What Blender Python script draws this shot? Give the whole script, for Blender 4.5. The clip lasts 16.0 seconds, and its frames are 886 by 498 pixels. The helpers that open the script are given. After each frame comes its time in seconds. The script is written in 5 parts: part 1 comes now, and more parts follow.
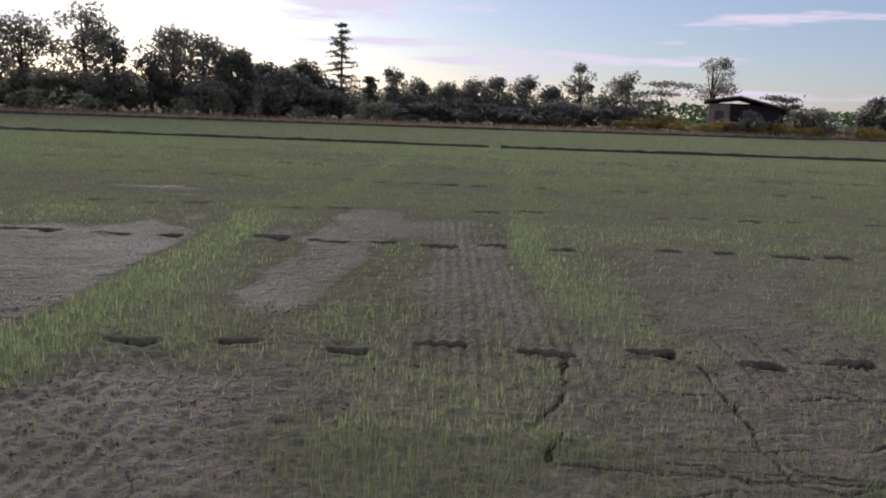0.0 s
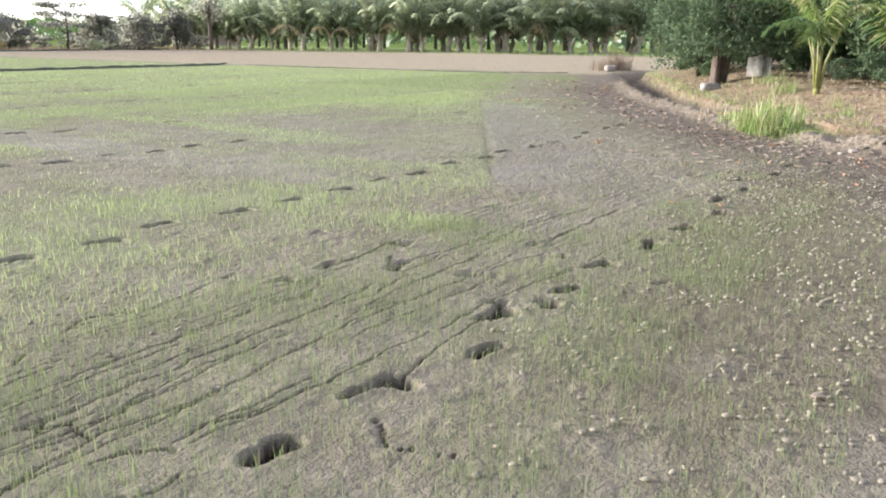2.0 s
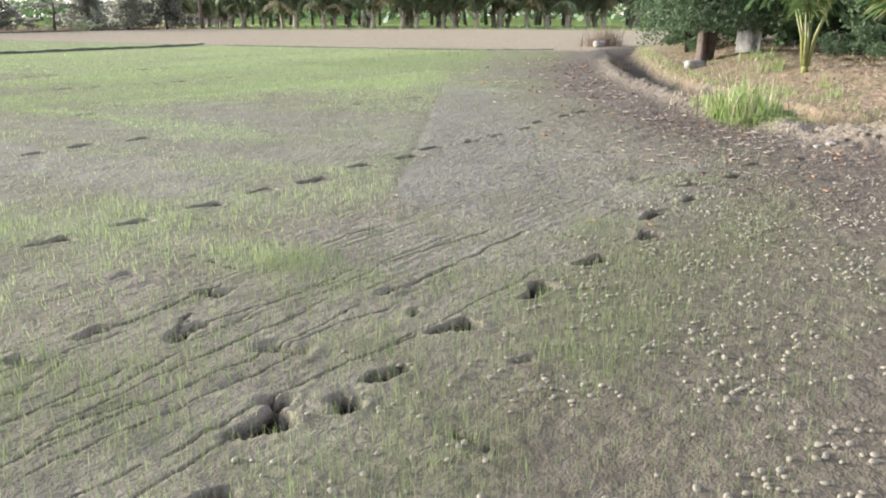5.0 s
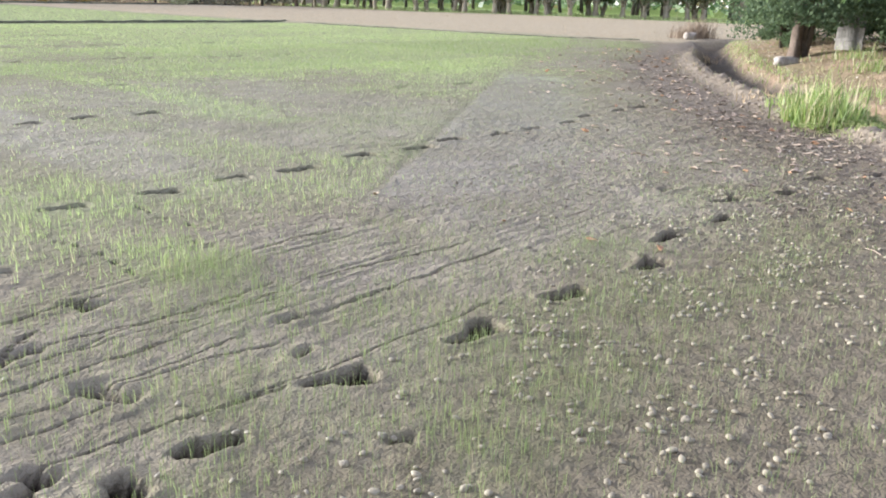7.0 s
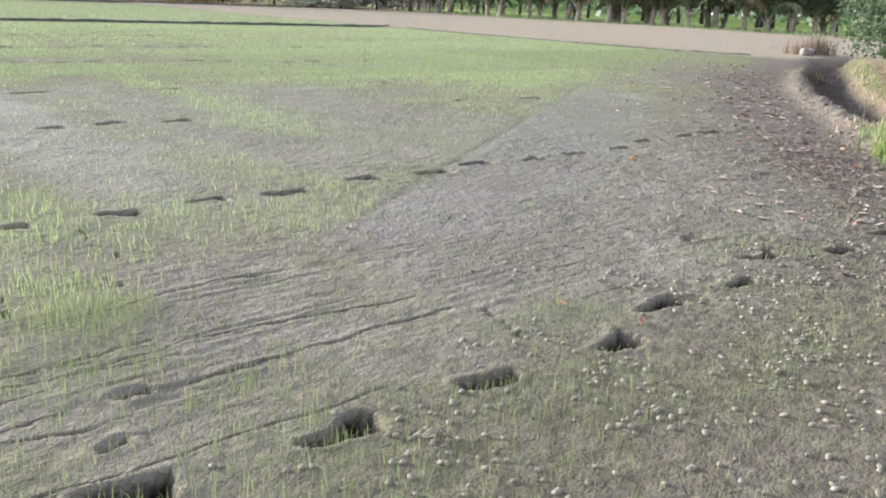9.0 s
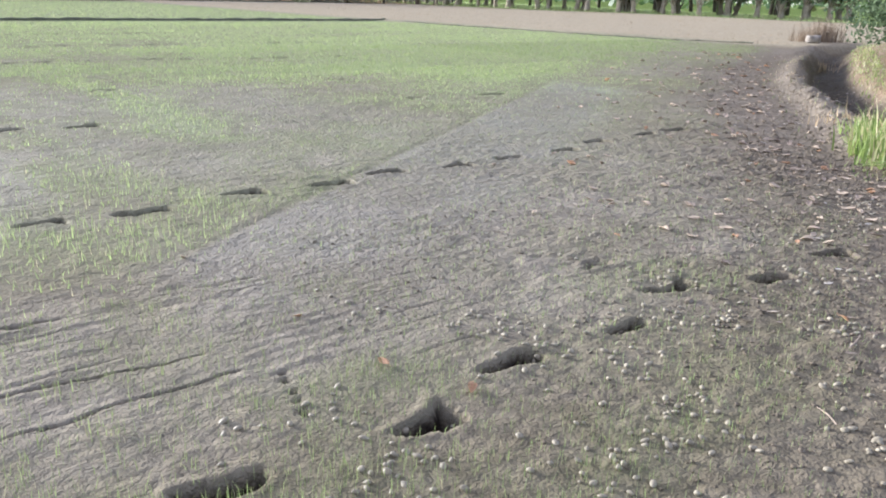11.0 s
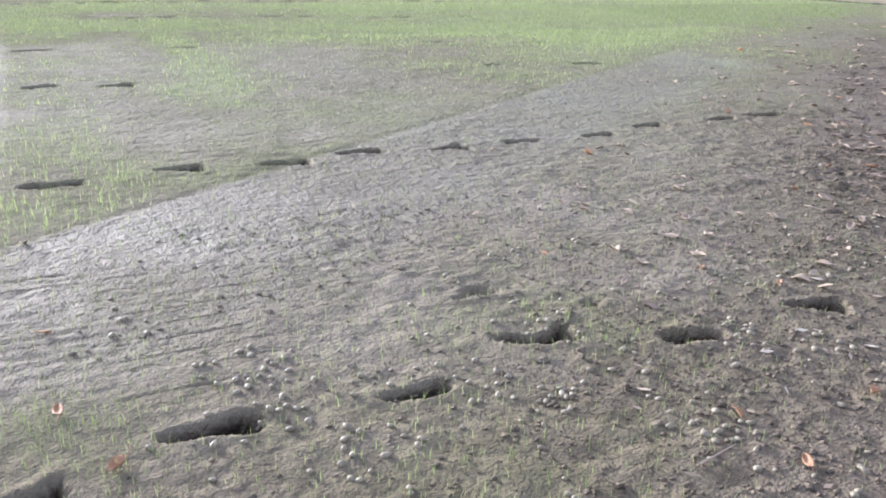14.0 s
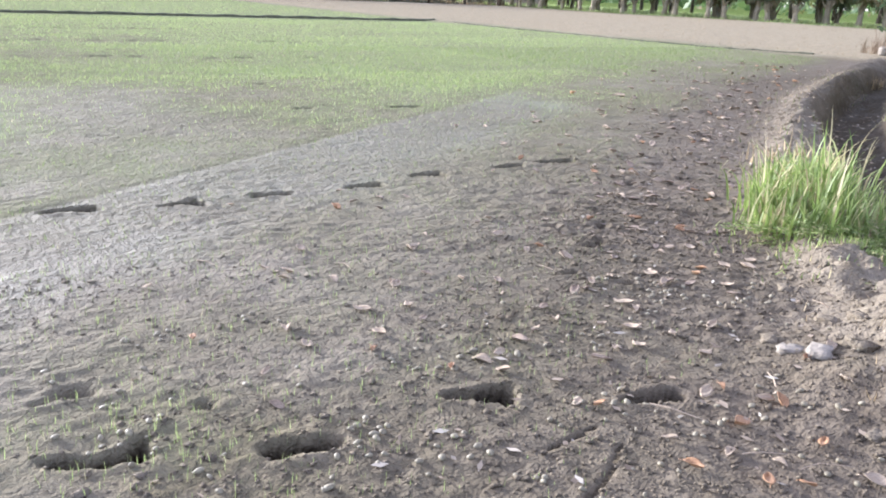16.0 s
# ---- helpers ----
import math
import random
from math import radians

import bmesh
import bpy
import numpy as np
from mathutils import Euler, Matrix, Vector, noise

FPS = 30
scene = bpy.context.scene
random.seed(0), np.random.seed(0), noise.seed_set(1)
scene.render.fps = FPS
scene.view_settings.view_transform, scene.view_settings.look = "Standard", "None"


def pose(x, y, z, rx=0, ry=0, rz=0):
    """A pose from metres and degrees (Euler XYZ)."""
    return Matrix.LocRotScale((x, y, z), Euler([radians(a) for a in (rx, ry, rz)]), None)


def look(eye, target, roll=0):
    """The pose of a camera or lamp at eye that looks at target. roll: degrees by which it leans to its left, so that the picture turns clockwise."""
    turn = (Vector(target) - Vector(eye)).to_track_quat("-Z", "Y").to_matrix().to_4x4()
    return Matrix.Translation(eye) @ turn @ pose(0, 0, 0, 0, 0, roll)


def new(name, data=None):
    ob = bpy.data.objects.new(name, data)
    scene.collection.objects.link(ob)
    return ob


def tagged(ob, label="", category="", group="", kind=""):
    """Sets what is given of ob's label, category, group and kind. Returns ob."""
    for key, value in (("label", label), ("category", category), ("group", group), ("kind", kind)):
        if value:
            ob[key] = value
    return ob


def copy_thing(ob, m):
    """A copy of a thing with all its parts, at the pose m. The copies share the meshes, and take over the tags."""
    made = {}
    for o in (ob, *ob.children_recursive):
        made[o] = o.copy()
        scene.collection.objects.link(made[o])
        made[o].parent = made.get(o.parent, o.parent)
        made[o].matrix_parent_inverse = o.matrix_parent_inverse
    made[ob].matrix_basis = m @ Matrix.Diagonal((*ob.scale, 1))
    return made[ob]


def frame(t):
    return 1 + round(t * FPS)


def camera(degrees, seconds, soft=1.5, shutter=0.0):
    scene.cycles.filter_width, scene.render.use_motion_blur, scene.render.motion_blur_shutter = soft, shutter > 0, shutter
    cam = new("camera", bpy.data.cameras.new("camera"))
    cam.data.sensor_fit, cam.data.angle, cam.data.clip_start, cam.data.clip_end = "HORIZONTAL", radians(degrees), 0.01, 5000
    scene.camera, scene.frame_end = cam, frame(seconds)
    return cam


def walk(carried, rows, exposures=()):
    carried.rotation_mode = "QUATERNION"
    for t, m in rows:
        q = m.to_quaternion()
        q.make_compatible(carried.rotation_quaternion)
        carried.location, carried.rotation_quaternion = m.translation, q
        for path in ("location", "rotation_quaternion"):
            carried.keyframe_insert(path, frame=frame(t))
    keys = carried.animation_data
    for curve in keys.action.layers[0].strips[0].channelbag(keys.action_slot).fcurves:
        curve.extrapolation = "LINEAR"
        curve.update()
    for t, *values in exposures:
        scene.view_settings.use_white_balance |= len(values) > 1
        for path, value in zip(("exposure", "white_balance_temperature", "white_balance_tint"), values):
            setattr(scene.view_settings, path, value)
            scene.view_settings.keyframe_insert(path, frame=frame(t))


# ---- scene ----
cam = camera(56.9, 16.0, soft=1.9)
METRES, EYE, TILT, LEAN, TURN = 9.868, 1.5, 0.0, 0.0, 0.0
ROWS = [
    (0.0, 0.0, 0.0, 0.0, 0.38, -9.77, -2.18),
    (0.5, 0.0251, -0.0012, -0.0009, -19.48, -10.37, -1.83),
    (1.0, 0.0537, -0.0007, -0.0014, -40.15, -12.12, -0.48),
    (1.5, 0.0821, 0.0015, -0.0034, -52.45, -13.83, -0.1),
    (2.0, 0.1078, -0.0049, -0.006, -56.45, -14.36, -0.54),
    (2.5, 0.1325, -0.0141, -0.0016, -58.77, -14.3, -0.23),
    (3.0, 0.1621, -0.0111, -0.0011, -59.1, -14.8, 0.77),
    (3.5, 0.19, -0.0098, -0.001, -57.06, -14.85, 1.45),
    (4.0, 0.2189, -0.0137, 0.0022, -56.5, -15.39, 0.73),
    (6.5, 0.3782, -0.0112, -0.0061, -53.71, -16.8, -0.66),
    (7.0, 0.409, -0.0173, -0.0085, -49.49, -17.02, -1.69),
    (7.5, 0.4435, -0.0224, -0.0051, -49.81, -16.14, -1.51),
    (8.0, 0.4752, -0.0193, -0.0005, -47.76, -15.61, -1.38),
    (8.5, 0.5041, -0.0208, -0.0028, -43.64, -15.86, -2.05),
    (9.0, 0.5282, -0.0266, -0.0014, -41.4, -16.92, -2.73),
    (9.5, 0.5641, -0.0217, -0.0032, -43.38, -17.04, -2.75),
    (12.0, 0.7185, -0.0264, -0.0009, -37.86, -18.08, -1.21),
    (12.5, 0.7538, -0.0337, -0.0003, -37.31, -19.0, -1.42),
    (13.0, 0.7931, -0.0324, 0.0024, -33.83, -19.12, -1.38),
    (13.5, 0.8223, -0.0353, 0.0009, -25.93, -19.2, -1.93),
    (14.0, 0.8497, -0.0419, 0.002, -26.69, -20.56, -1.74),
    (14.5, 0.8818, -0.041, 0.0005, -31.25, -21.38, -1.51),
    (15.0, 0.9138, -0.0438, -0.0025, -30.22, -20.81, -1.66),
    (15.5, 0.9473, -0.0483, 0.0006, -30.63, -19.43, -2.19),
    (16.0, 0.987, -0.0448, 0.0021, -33.24, -17.61, -2.64),
]
EXPOSURES = [(0.0, 0.22, 5600, 20), (0.5, 0.3, 5560, 19), (1.0, 1.24, 5620, 13), (1.5, 2.02, 5760, 11), (2.0, 2.23, 5780, 9), (3.0, 2.23, 5780, 8), (4.0, 2.1, 5740, 7), (6.5, 2.29, 5640, 8), (8.0, 2.2, 5540, 9), (9.5, 2.14, 5500, 9), (12.5, 2.15, 5380, 11), (14.0, 2.16, 5370, 12), (15.0, 2.27, 5380, 12), (16.0, 2.3, 5400, 11)]
walk(cam, [(t, pose(0, 0, EYE, TILT, LEAN, TURN) @ pose(METRES * x, METRES * y, METRES * z, 90 + pitch, roll, yaw)) for t, x, y, z, yaw, pitch, roll in ROWS], EXPOSURES)

# ---- light: low sun behind the far trees, pale evening sky with thin clouds ----
SUN_ELEV, SUN_LEFT = 12.0, 21.0
world = bpy.data.worlds.new("evening_sky")
scene.world = world
world.use_nodes = True
wn, wl = world.node_tree.nodes, world.node_tree.links
wn.clear()
sky = wn.new("ShaderNodeTexSky")
sky.sky_type, sky.sun_disc = "NISHITA", False
sky.sun_elevation, sky.sun_rotation = radians(SUN_ELEV), radians(-SUN_LEFT)
sky.dust_density, sky.air_density, sky.ozone_density = 0.4, 1.0, 3.0
coord = wn.new("ShaderNodeTexCoord")
stretch = wn.new("ShaderNodeMapping")
stretch.inputs["Scale"].default_value = (2.2, 2.2, 20.0)
streak = wn.new("ShaderNodeTexNoise")
streak.inputs["Scale"].default_value, streak.inputs["Detail"].default_value = 1.9, 6.0
streak.inputs["Roughness"].default_value = 0.55
thin = wn.new("ShaderNodeValToRGB")
thin.color_ramp.elements[0].position, thin.color_ramp.elements[1].position = 0.55, 0.63
thin.color_ramp.elements[0].color, thin.color_ramp.elements[1].color = (0.24, 0.24, 0.24, 1), (0.9, 0.9, 0.9, 1)
cloud = wn.new("ShaderNodeMix")
cloud.data_type = "RGBA"
cloud.inputs[7].default_value = (9.4, 8.1, 8.1, 1)
back = wn.new("ShaderNodeBackground")
back.inputs["Strength"].default_value = 0.076
wout = wn.new("ShaderNodeOutputWorld")
wl.new(coord.outputs["Generated"], stretch.inputs["Vector"])
wl.new(stretch.outputs["Vector"], streak.inputs["Vector"])
wl.new(streak.outputs["Fac"], thin.inputs["Fac"])
wl.new(thin.outputs["Color"], cloud.inputs[0])
wl.new(sky.outputs["Color"], cloud.inputs[6])
wl.new(cloud.outputs[2], back.inputs["Color"])
wl.new(back.outputs["Background"], wout.inputs["Surface"])

sun_data = bpy.data.lights.new("sun", "SUN")
sun_data.energy, sun_data.angle, sun_data.color = 3.2, radians(18.0), (1.0, 0.89, 0.77)
sun = new("sun", sun_data)
ce, se = math.cos(radians(SUN_ELEV)), math.sin(radians(SUN_ELEV))
to_sun = Vector((-math.sin(radians(SUN_LEFT)) * ce, math.cos(radians(SUN_LEFT)) * ce, se))
sun.matrix_world = look((0, 0, 30), Vector((0, 0, 30)) - to_sun)


# ---- materials ----
def material(name, rough=0.8):
    m = bpy.data.materials.new(name)
    m.use_nodes = True
    b = m.node_tree.nodes["Principled BSDF"]
    b.inputs["Roughness"].default_value = rough
    return m, m.node_tree.nodes, m.node_tree.links, b


def mixed(nodes, links, fac, a, b):
    """Colour mix; fac, a and b are sockets or values."""
    n = nodes.new("ShaderNodeMix")
    n.data_type = "RGBA"
    for slot, v in ((0, fac), (6, a), (7, b)):
        if isinstance(v, bpy.types.NodeSocket):
            links.new(v, n.inputs[slot])
        else:
            n.inputs[slot].default_value = (*v, 1) if isinstance(v, tuple) else v
    return n.outputs[2]


def grain(nodes, links, scale, lo=0.35, hi=0.65, detail=5.0, vector=None, kind="ShaderNodeTexNoise"):
    """Noise at so many cycles a metre, stretched to 0..1 between lo and hi."""
    n = nodes.new(kind)
    n.inputs["Scale"].default_value = scale
    if vector is None:
        g = nodes.new("ShaderNodeNewGeometry")
        vector = g.outputs["Position"]
    links.new(vector, n.inputs["Vector"])
    if kind == "ShaderNodeTexNoise":
        n.inputs["Detail"].default_value = detail
        out = n.outputs["Fac"]
    else:
        out = n.outputs["Distance"]
    r = nodes.new("ShaderNodeMapRange")
    r.inputs[1].default_value, r.inputs[2].default_value = lo, hi
    links.new(out, r.inputs[0])
    return r.outputs[0]


def maths(nodes, links, op, a, b):
    n = nodes.new("ShaderNodeMath")
    n.operation = op
    for slot, v in ((0, a), (1, b)):
        if isinstance(v, bpy.types.NodeSocket):
            links.new(v, n.inputs[slot])
        else:
            n.inputs[slot].default_value = v
    return n.outputs[0]


def bumped(nodes, links, shader, height, strength, distance):
    n = nodes.new("ShaderNodeBump")
    n.inputs["Strength"].default_value, n.inputs["Distance"].default_value = strength, distance
    links.new(height, n.inputs["Height"])
    links.new(n.outputs["Normal"], shader.inputs["Normal"])


def simple(name, dark, light, scale=6.0, rough=0.8, bump=0.3, depth=0.01, metal=0.0):
    """A surface that wanders between two colours at two scales, with fine relief."""
    m, n, l, b = material(name, rough)
    tc = n.new("ShaderNodeTexCoord").outputs["Object"]
    c = mixed(n, l, grain(n, l, scale, vector=tc), dark, light)
    c = mixed(n, l, grain(n, l, scale * 7, 0.3, 0.8, vector=tc), c, tuple(v * 0.72 for v in dark))
    l.new(c, b.inputs["Base Color"])
    b.inputs["Metallic"].default_value = metal
    bumped(n, l, b, grain(n, l, scale * 5, 0.2, 0.8, vector=tc), bump, depth)
    return m


def foliage(name, dark, light, dry=None, glow=0.25, rough=0.55, share=0.08):
    """Leaves: each island its own tone; some light comes through."""
    m, n, l, b = material(name, rough)
    g = n.new("ShaderNodeNewGeometry")
    ramp = n.new("ShaderNodeValToRGB")
    e = ramp.color_ramp.elements
    e[0].color, e[1].color = (*dark, 1), (*light, 1)
    e[0].position, e[1].position = 0.0, 1.0 - share if dry else 1.0
    if dry:
        x = e.new(1.0 - share * 0.3)
        x.color = (*dry, 1)
    l.new(g.outputs["Random Per Island"], ramp.inputs["Fac"])
    info = n.new("ShaderNodeObjectInfo")
    tone = maths(n, l, "MULTIPLY_ADD", info.outputs["Random"], 0.5)
    tone.node.inputs[2].default_value = 0.75
    hsv = n.new("ShaderNodeHueSaturation")
    l.new(ramp.outputs["Color"], hsv.inputs["Color"])
    l.new(tone, hsv.inputs["Value"])
    l.new(hsv.outputs["Color"], b.inputs["Base Color"])
    t = n.new("ShaderNodeBsdfTranslucent")
    l.new(hsv.outputs["Color"], t.inputs["Color"])
    mx = n.new("ShaderNodeMixShader")
    mx.inputs[0].default_value = glow
    l.new(b.outputs[0], mx.inputs[1])
    l.new(t.outputs[0], mx.inputs[2])
    l.new(mx.outputs[0], n["Material Output"].inputs["Surface"])
    return m


def ground_material():
    m, n, l, b = material("field_soil", 0.8)

    def zone(name):
        a = n.new("ShaderNodeAttribute")
        a.attribute_name = name
        return a.outputs["Fac"]

    blot = grain(n, l, 2.6, 0.42, 0.62)
    big, mid, fine = grain(n, l, 0.9), grain(n, l, 7.0, 0.3, 0.7), grain(n, l, 42.0, 0.3, 0.72)
    mud = mixed(n, l, big, (0.212, 0.173, 0.13), (0.29, 0.244, 0.19))
    mud = mixed(n, l, maths(n, l, "MULTIPLY", mid, 0.6), mud, (0.175, 0.148, 0.118))
    mud = mixed(n, l, maths(n, l, "MULTIPLY", fine, 0.34), mud, (0.35, 0.308, 0.25))
    mud = mixed(n, l, maths(n, l, "MULTIPLY", blot, 0.55), mud, (0.145, 0.122, 0.095))
    algae = maths(n, l, "MULTIPLY", grain(n, l, 1.5, 0.42, 0.72, 6.0), 0.28)
    mud = mixed(n, l, algae, mud, (0.2, 0.183, 0.102))
    crumb = grain(n, l, 15.0, 0.34, 0.62, 4.0)
    mud = mixed(n, l, maths(n, l, "MULTIPLY", crumb, 0.3), mud, (0.12, 0.1, 0.078))
    bog = mixed(n, l, mid, (0.121, 0.095, 0.067), (0.21, 0.17, 0.125))
    bog = mixed(n, l, maths(n, l, "MULTIPLY", crumb, 0.42), bog, (0.08, 0.066, 0.05))
    bog = mixed(n, l, maths(n, l, "MULTIPLY", algae, 0.7), bog, (0.155, 0.137, 0.08))
    mud = mixed(n, l, zone("bog"), mud, bog)
    green = mixed(n, l, mid, (0.2, 0.24, 0.104), (0.288, 0.328, 0.16))
    broken = maths(n, l, "MULTIPLY_ADD", fine, 0.35)
    broken.node.inputs[2].default_value = 0.58
    patch = maths(n, l, "MULTIPLY", zone("tint"), broken)
    mud = mixed(n, l, patch, mud, green)
    # near-black for wet mud and painted shade in holes, cracks and ditch
    mud = mixed(n, l, zone("wet_shade"), mud, (0.03, 0.024, 0.019))
    dry = mixed(n, l, mid, (0.165, 0.134, 0.096), (0.29, 0.245, 0.182))
    mud = mixed(n, l, zone("dry"), mud, dry)
    fallow = mixed(n, l, mid, (0.262, 0.218, 0.147), (0.39, 0.332, 0.234))
    mud = mixed(n, l, zone("fallow"), mud, fallow)
    litter = mixed(n, l, mid, (0.185, 0.13, 0.082), (0.31, 0.225, 0.148))
    litter = mixed(n, l, maths(n, l, "MULTIPLY", big, 0.5), litter, (0.13, 0.135, 0.055))
    mud = mixed(n, l, zone("litter"), mud, litter)
    turf = mixed(n, l, mid, (0.09, 0.13, 0.035), (0.19, 0.23, 0.075))
    mud = mixed(n, l, zone("turf"), mud, turf)
    straw = mixed(n, l, mid, (0.22, 0.16, 0.11), (0.34, 0.25, 0.17))
    mud = mixed(n, l, zone("straw"), mud, straw)
    l.new(mud, b.inputs["Base Color"])
    damp = maths(n, l, "MULTIPLY_ADD", zone("bog"), -0.1)
    damp.node.inputs[2].default_value = 0.92
    shine = maths(n, l, "MULTIPLY_ADD", zone("cover"), -0.3)
    shine.node.inputs[2].default_value = 0.09
    dull = maths(n, l, "MULTIPLY_ADD", maths(n, l, "ADD", zone("straw"), maths(n, l, "ADD", zone("turf"), zone("fallow"))), -0.35)
    l.new(shine, dull.node.inputs[2])
    gloss = maths(n, l, "ADD", maths(n, l, "MAXIMUM", dull, 0.0), maths(n, l, "MULTIPLY", zone("sheen"), 0.16))
    l.new(gloss, b.inputs["Specular IOR Level"])
    wet_shade = maths(n, l, "SUBTRACT", damp, maths(n, l, "MULTIPLY", big, 0.1))
    wet_shade = maths(n, l, "SUBTRACT", wet_shade, maths(n, l, "MULTIPLY", zone("sheen"), 0.22))
    l.new(wet_shade, b.inputs["Roughness"])
    lumps = maths(n, l, "ADD", grain(n, l, 26.0, 0.15, 0.85), maths(n, l, "MULTIPLY", grain(n, l, 85.0, 0.05, 0.95, 3.0), 0.75))
    lumps = maths(n, l, "ADD", lumps, maths(n, l, "MULTIPLY", grain(n, l, 11.0, 0.2, 0.8), 1.5))
    bumped(n, l, b, lumps, 1.0, 0.02)
    return m


SOIL = ground_material()
BUND = simple("dark_bund_earth", (0.06, 0.06, 0.035), (0.13, 0.13, 0.065), 3.0, 0.9, 0.6, 0.05)
SEEDLING = foliage("rice_seedling", (0.2, 0.255, 0.09), (0.35, 0.412, 0.166), (0.42, 0.37, 0.22), 0.46)
TUFT = foliage("lush_grass", (0.12, 0.18, 0.04), (0.32, 0.4, 0.12), (0.5, 0.44, 0.25), 0.42, 0.5, 0.26)
STRAW = foliage("dry_straw", (0.3, 0.22, 0.12), (0.52, 0.41, 0.25), None, 0.2, 0.8)
SHELL = simple("snail_shell", (0.175, 0.146, 0.094), (0.36, 0.315, 0.22), 30.0, 0.6, 0.2, 0.002)
LEAF_BROWN = simple("dead_leaf_brown", (0.25, 0.183, 0.13), (0.45, 0.35, 0.262), 14.0, 0.7, 0.3, 0.003)
LEAF_ORANGE = simple("dead_leaf_orange", (0.36, 0.19, 0.09), (0.52, 0.32, 0.18), 14.0, 0.65, 0.3, 0.003)
LEAF_PALE = simple("dead_leaf_pale", (0.38, 0.295, 0.21), (0.55, 0.44, 0.325), 14.0, 0.92, 0.3, 0.003)
BARK = simple("bark", (0.07, 0.055, 0.04), (0.16, 0.125, 0.09), 4.0, 0.9, 0.6, 0.03)
PALE_BARK = simple("pale_bark", (0.11, 0.08, 0.058), (0.21, 0.16, 0.12), 4.0, 0.9, 0.6, 0.03)
STEM = simple("palm_stem", (0.34, 0.28, 0.19), (0.56, 0.47, 0.33), 3.0, 0.8, 0.5, 0.02)
YELLOW_STEM = simple("yellow_cane", (0.2, 0.205, 0.06), (0.33, 0.32, 0.1), 5.0, 0.5, 0.2, 0.01)
# far dark trees: distance haze is put into the leaf colour, hence so pale
HAZED_LEAF = foliage("hazed_foliage", (0.22, 0.215, 0.175), (0.34, 0.335, 0.255), None, 0.78, 0.9)
NEAR_LEAF = foliage("shaded_foliage", (0.062, 0.096, 0.046), (0.145, 0.198, 0.094), None, 0.45, 0.85)
MID_LEAF = foliage("foliage", (0.06, 0.105, 0.035), (0.15, 0.22, 0.07), (0.24, 0.2, 0.08), 0.3)
PALM_LEAF = foliage("palm_frond", (0.27, 0.31, 0.185), (0.44, 0.48, 0.3), (0.48, 0.42, 0.22), 0.68, 0.75)
FROND_DRY = foliage("dry_frond", (0.3, 0.26, 0.15), (0.5, 0.43, 0.26), None, 0.4)
YELLOW_LEAF = foliage("yellow_foliage", (0.36, 0.28, 0.07), (0.5, 0.39, 0.11), None, 0.5)
DRY_GRASS = foliage("dry_brown_grass", (0.19, 0.138, 0.09), (0.32, 0.245, 0.165), None, 0.2, 0.8)
# haze over the trees behind the grove is painted into this paler green
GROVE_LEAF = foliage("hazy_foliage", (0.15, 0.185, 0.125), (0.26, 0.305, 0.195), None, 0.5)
LITTER = foliage("fallen_leaf_litter", (0.2, 0.15, 0.105), (0.36, 0.285, 0.21), (0.46, 0.41, 0.34), 0.15, 0.85, 0.3)
PLUME = foliage("pale_grass", (0.22, 0.25, 0.12), (0.42, 0.42, 0.26), None, 0.25)
WHITE_SACK = simple("white_sack", (0.22, 0.19, 0.155), (0.4, 0.36, 0.31), 5.0, 0.7, 0.4, 0.03)
PALE_STONE = simple("pale_stone", (0.23, 0.198, 0.16), (0.42, 0.37, 0.31), 5.0, 0.85, 0.6, 0.02)
BOARD = simple("weathered_board", (0.1, 0.093, 0.08), (0.22, 0.205, 0.18), 3.0, 0.85, 0.3, 0.01)
TIN = simple("rusty_tin", (0.11, 0.09, 0.08), (0.22, 0.185, 0.165), 2.0, 0.9, 0.3, 0.01)
PLASTER = simple("pale_plaster", (0.3, 0.235, 0.185), (0.43, 0.35, 0.28), 1.5, 0.85, 0.2, 0.01)
DARK_WOOD = simple("dark_wood", (0.045, 0.036, 0.03), (0.1, 0.08, 0.065), 4.0, 0.85, 0.3, 0.01)


# ---- builders ----
def mesh_of(name, verts, faces, mat, smooth=False):
    me = bpy.data.meshes.new(name)
    me.from_pydata([tuple(v) for v in verts], [], [tuple(f) for f in faces])
    me.materials.append(mat)
    if smooth:
        me.polygons.foreach_set("use_smooth", np.ones(len(me.polygons), bool))
    me.update()
    return me


def quick_mesh(name, verts, faces, mat, smooth=False):
    """Large meshes from arrays; every face has the same number of corners."""
    verts, faces = np.asarray(verts, np.float32), np.asarray(faces, np.int32)
    me = bpy.data.meshes.new(name)
    k = faces.shape[1]
    me.vertices.add(len(verts))
    me.vertices.foreach_set("co", verts.ravel())
    me.loops.add(faces.size)
    me.loops.foreach_set("vertex_index", faces.ravel())
    me.polygons.add(len(faces))
    me.polygons.foreach_set("loop_start", np.arange(0, faces.size, k, dtype=np.int32))
    if smooth:
        me.polygons.foreach_set("use_smooth", np.ones(len(faces), bool))
    me.materials.append(mat)
    me.update(calc_edges=True)
    me.validate()
    return me


def part(name, mesh, parent, label="", m=None):
    ob = new(name, mesh)
    ob.parent = parent
    if m is not None:
        ob.matrix_basis = m
    if label:
        ob["label"] = label
    return ob


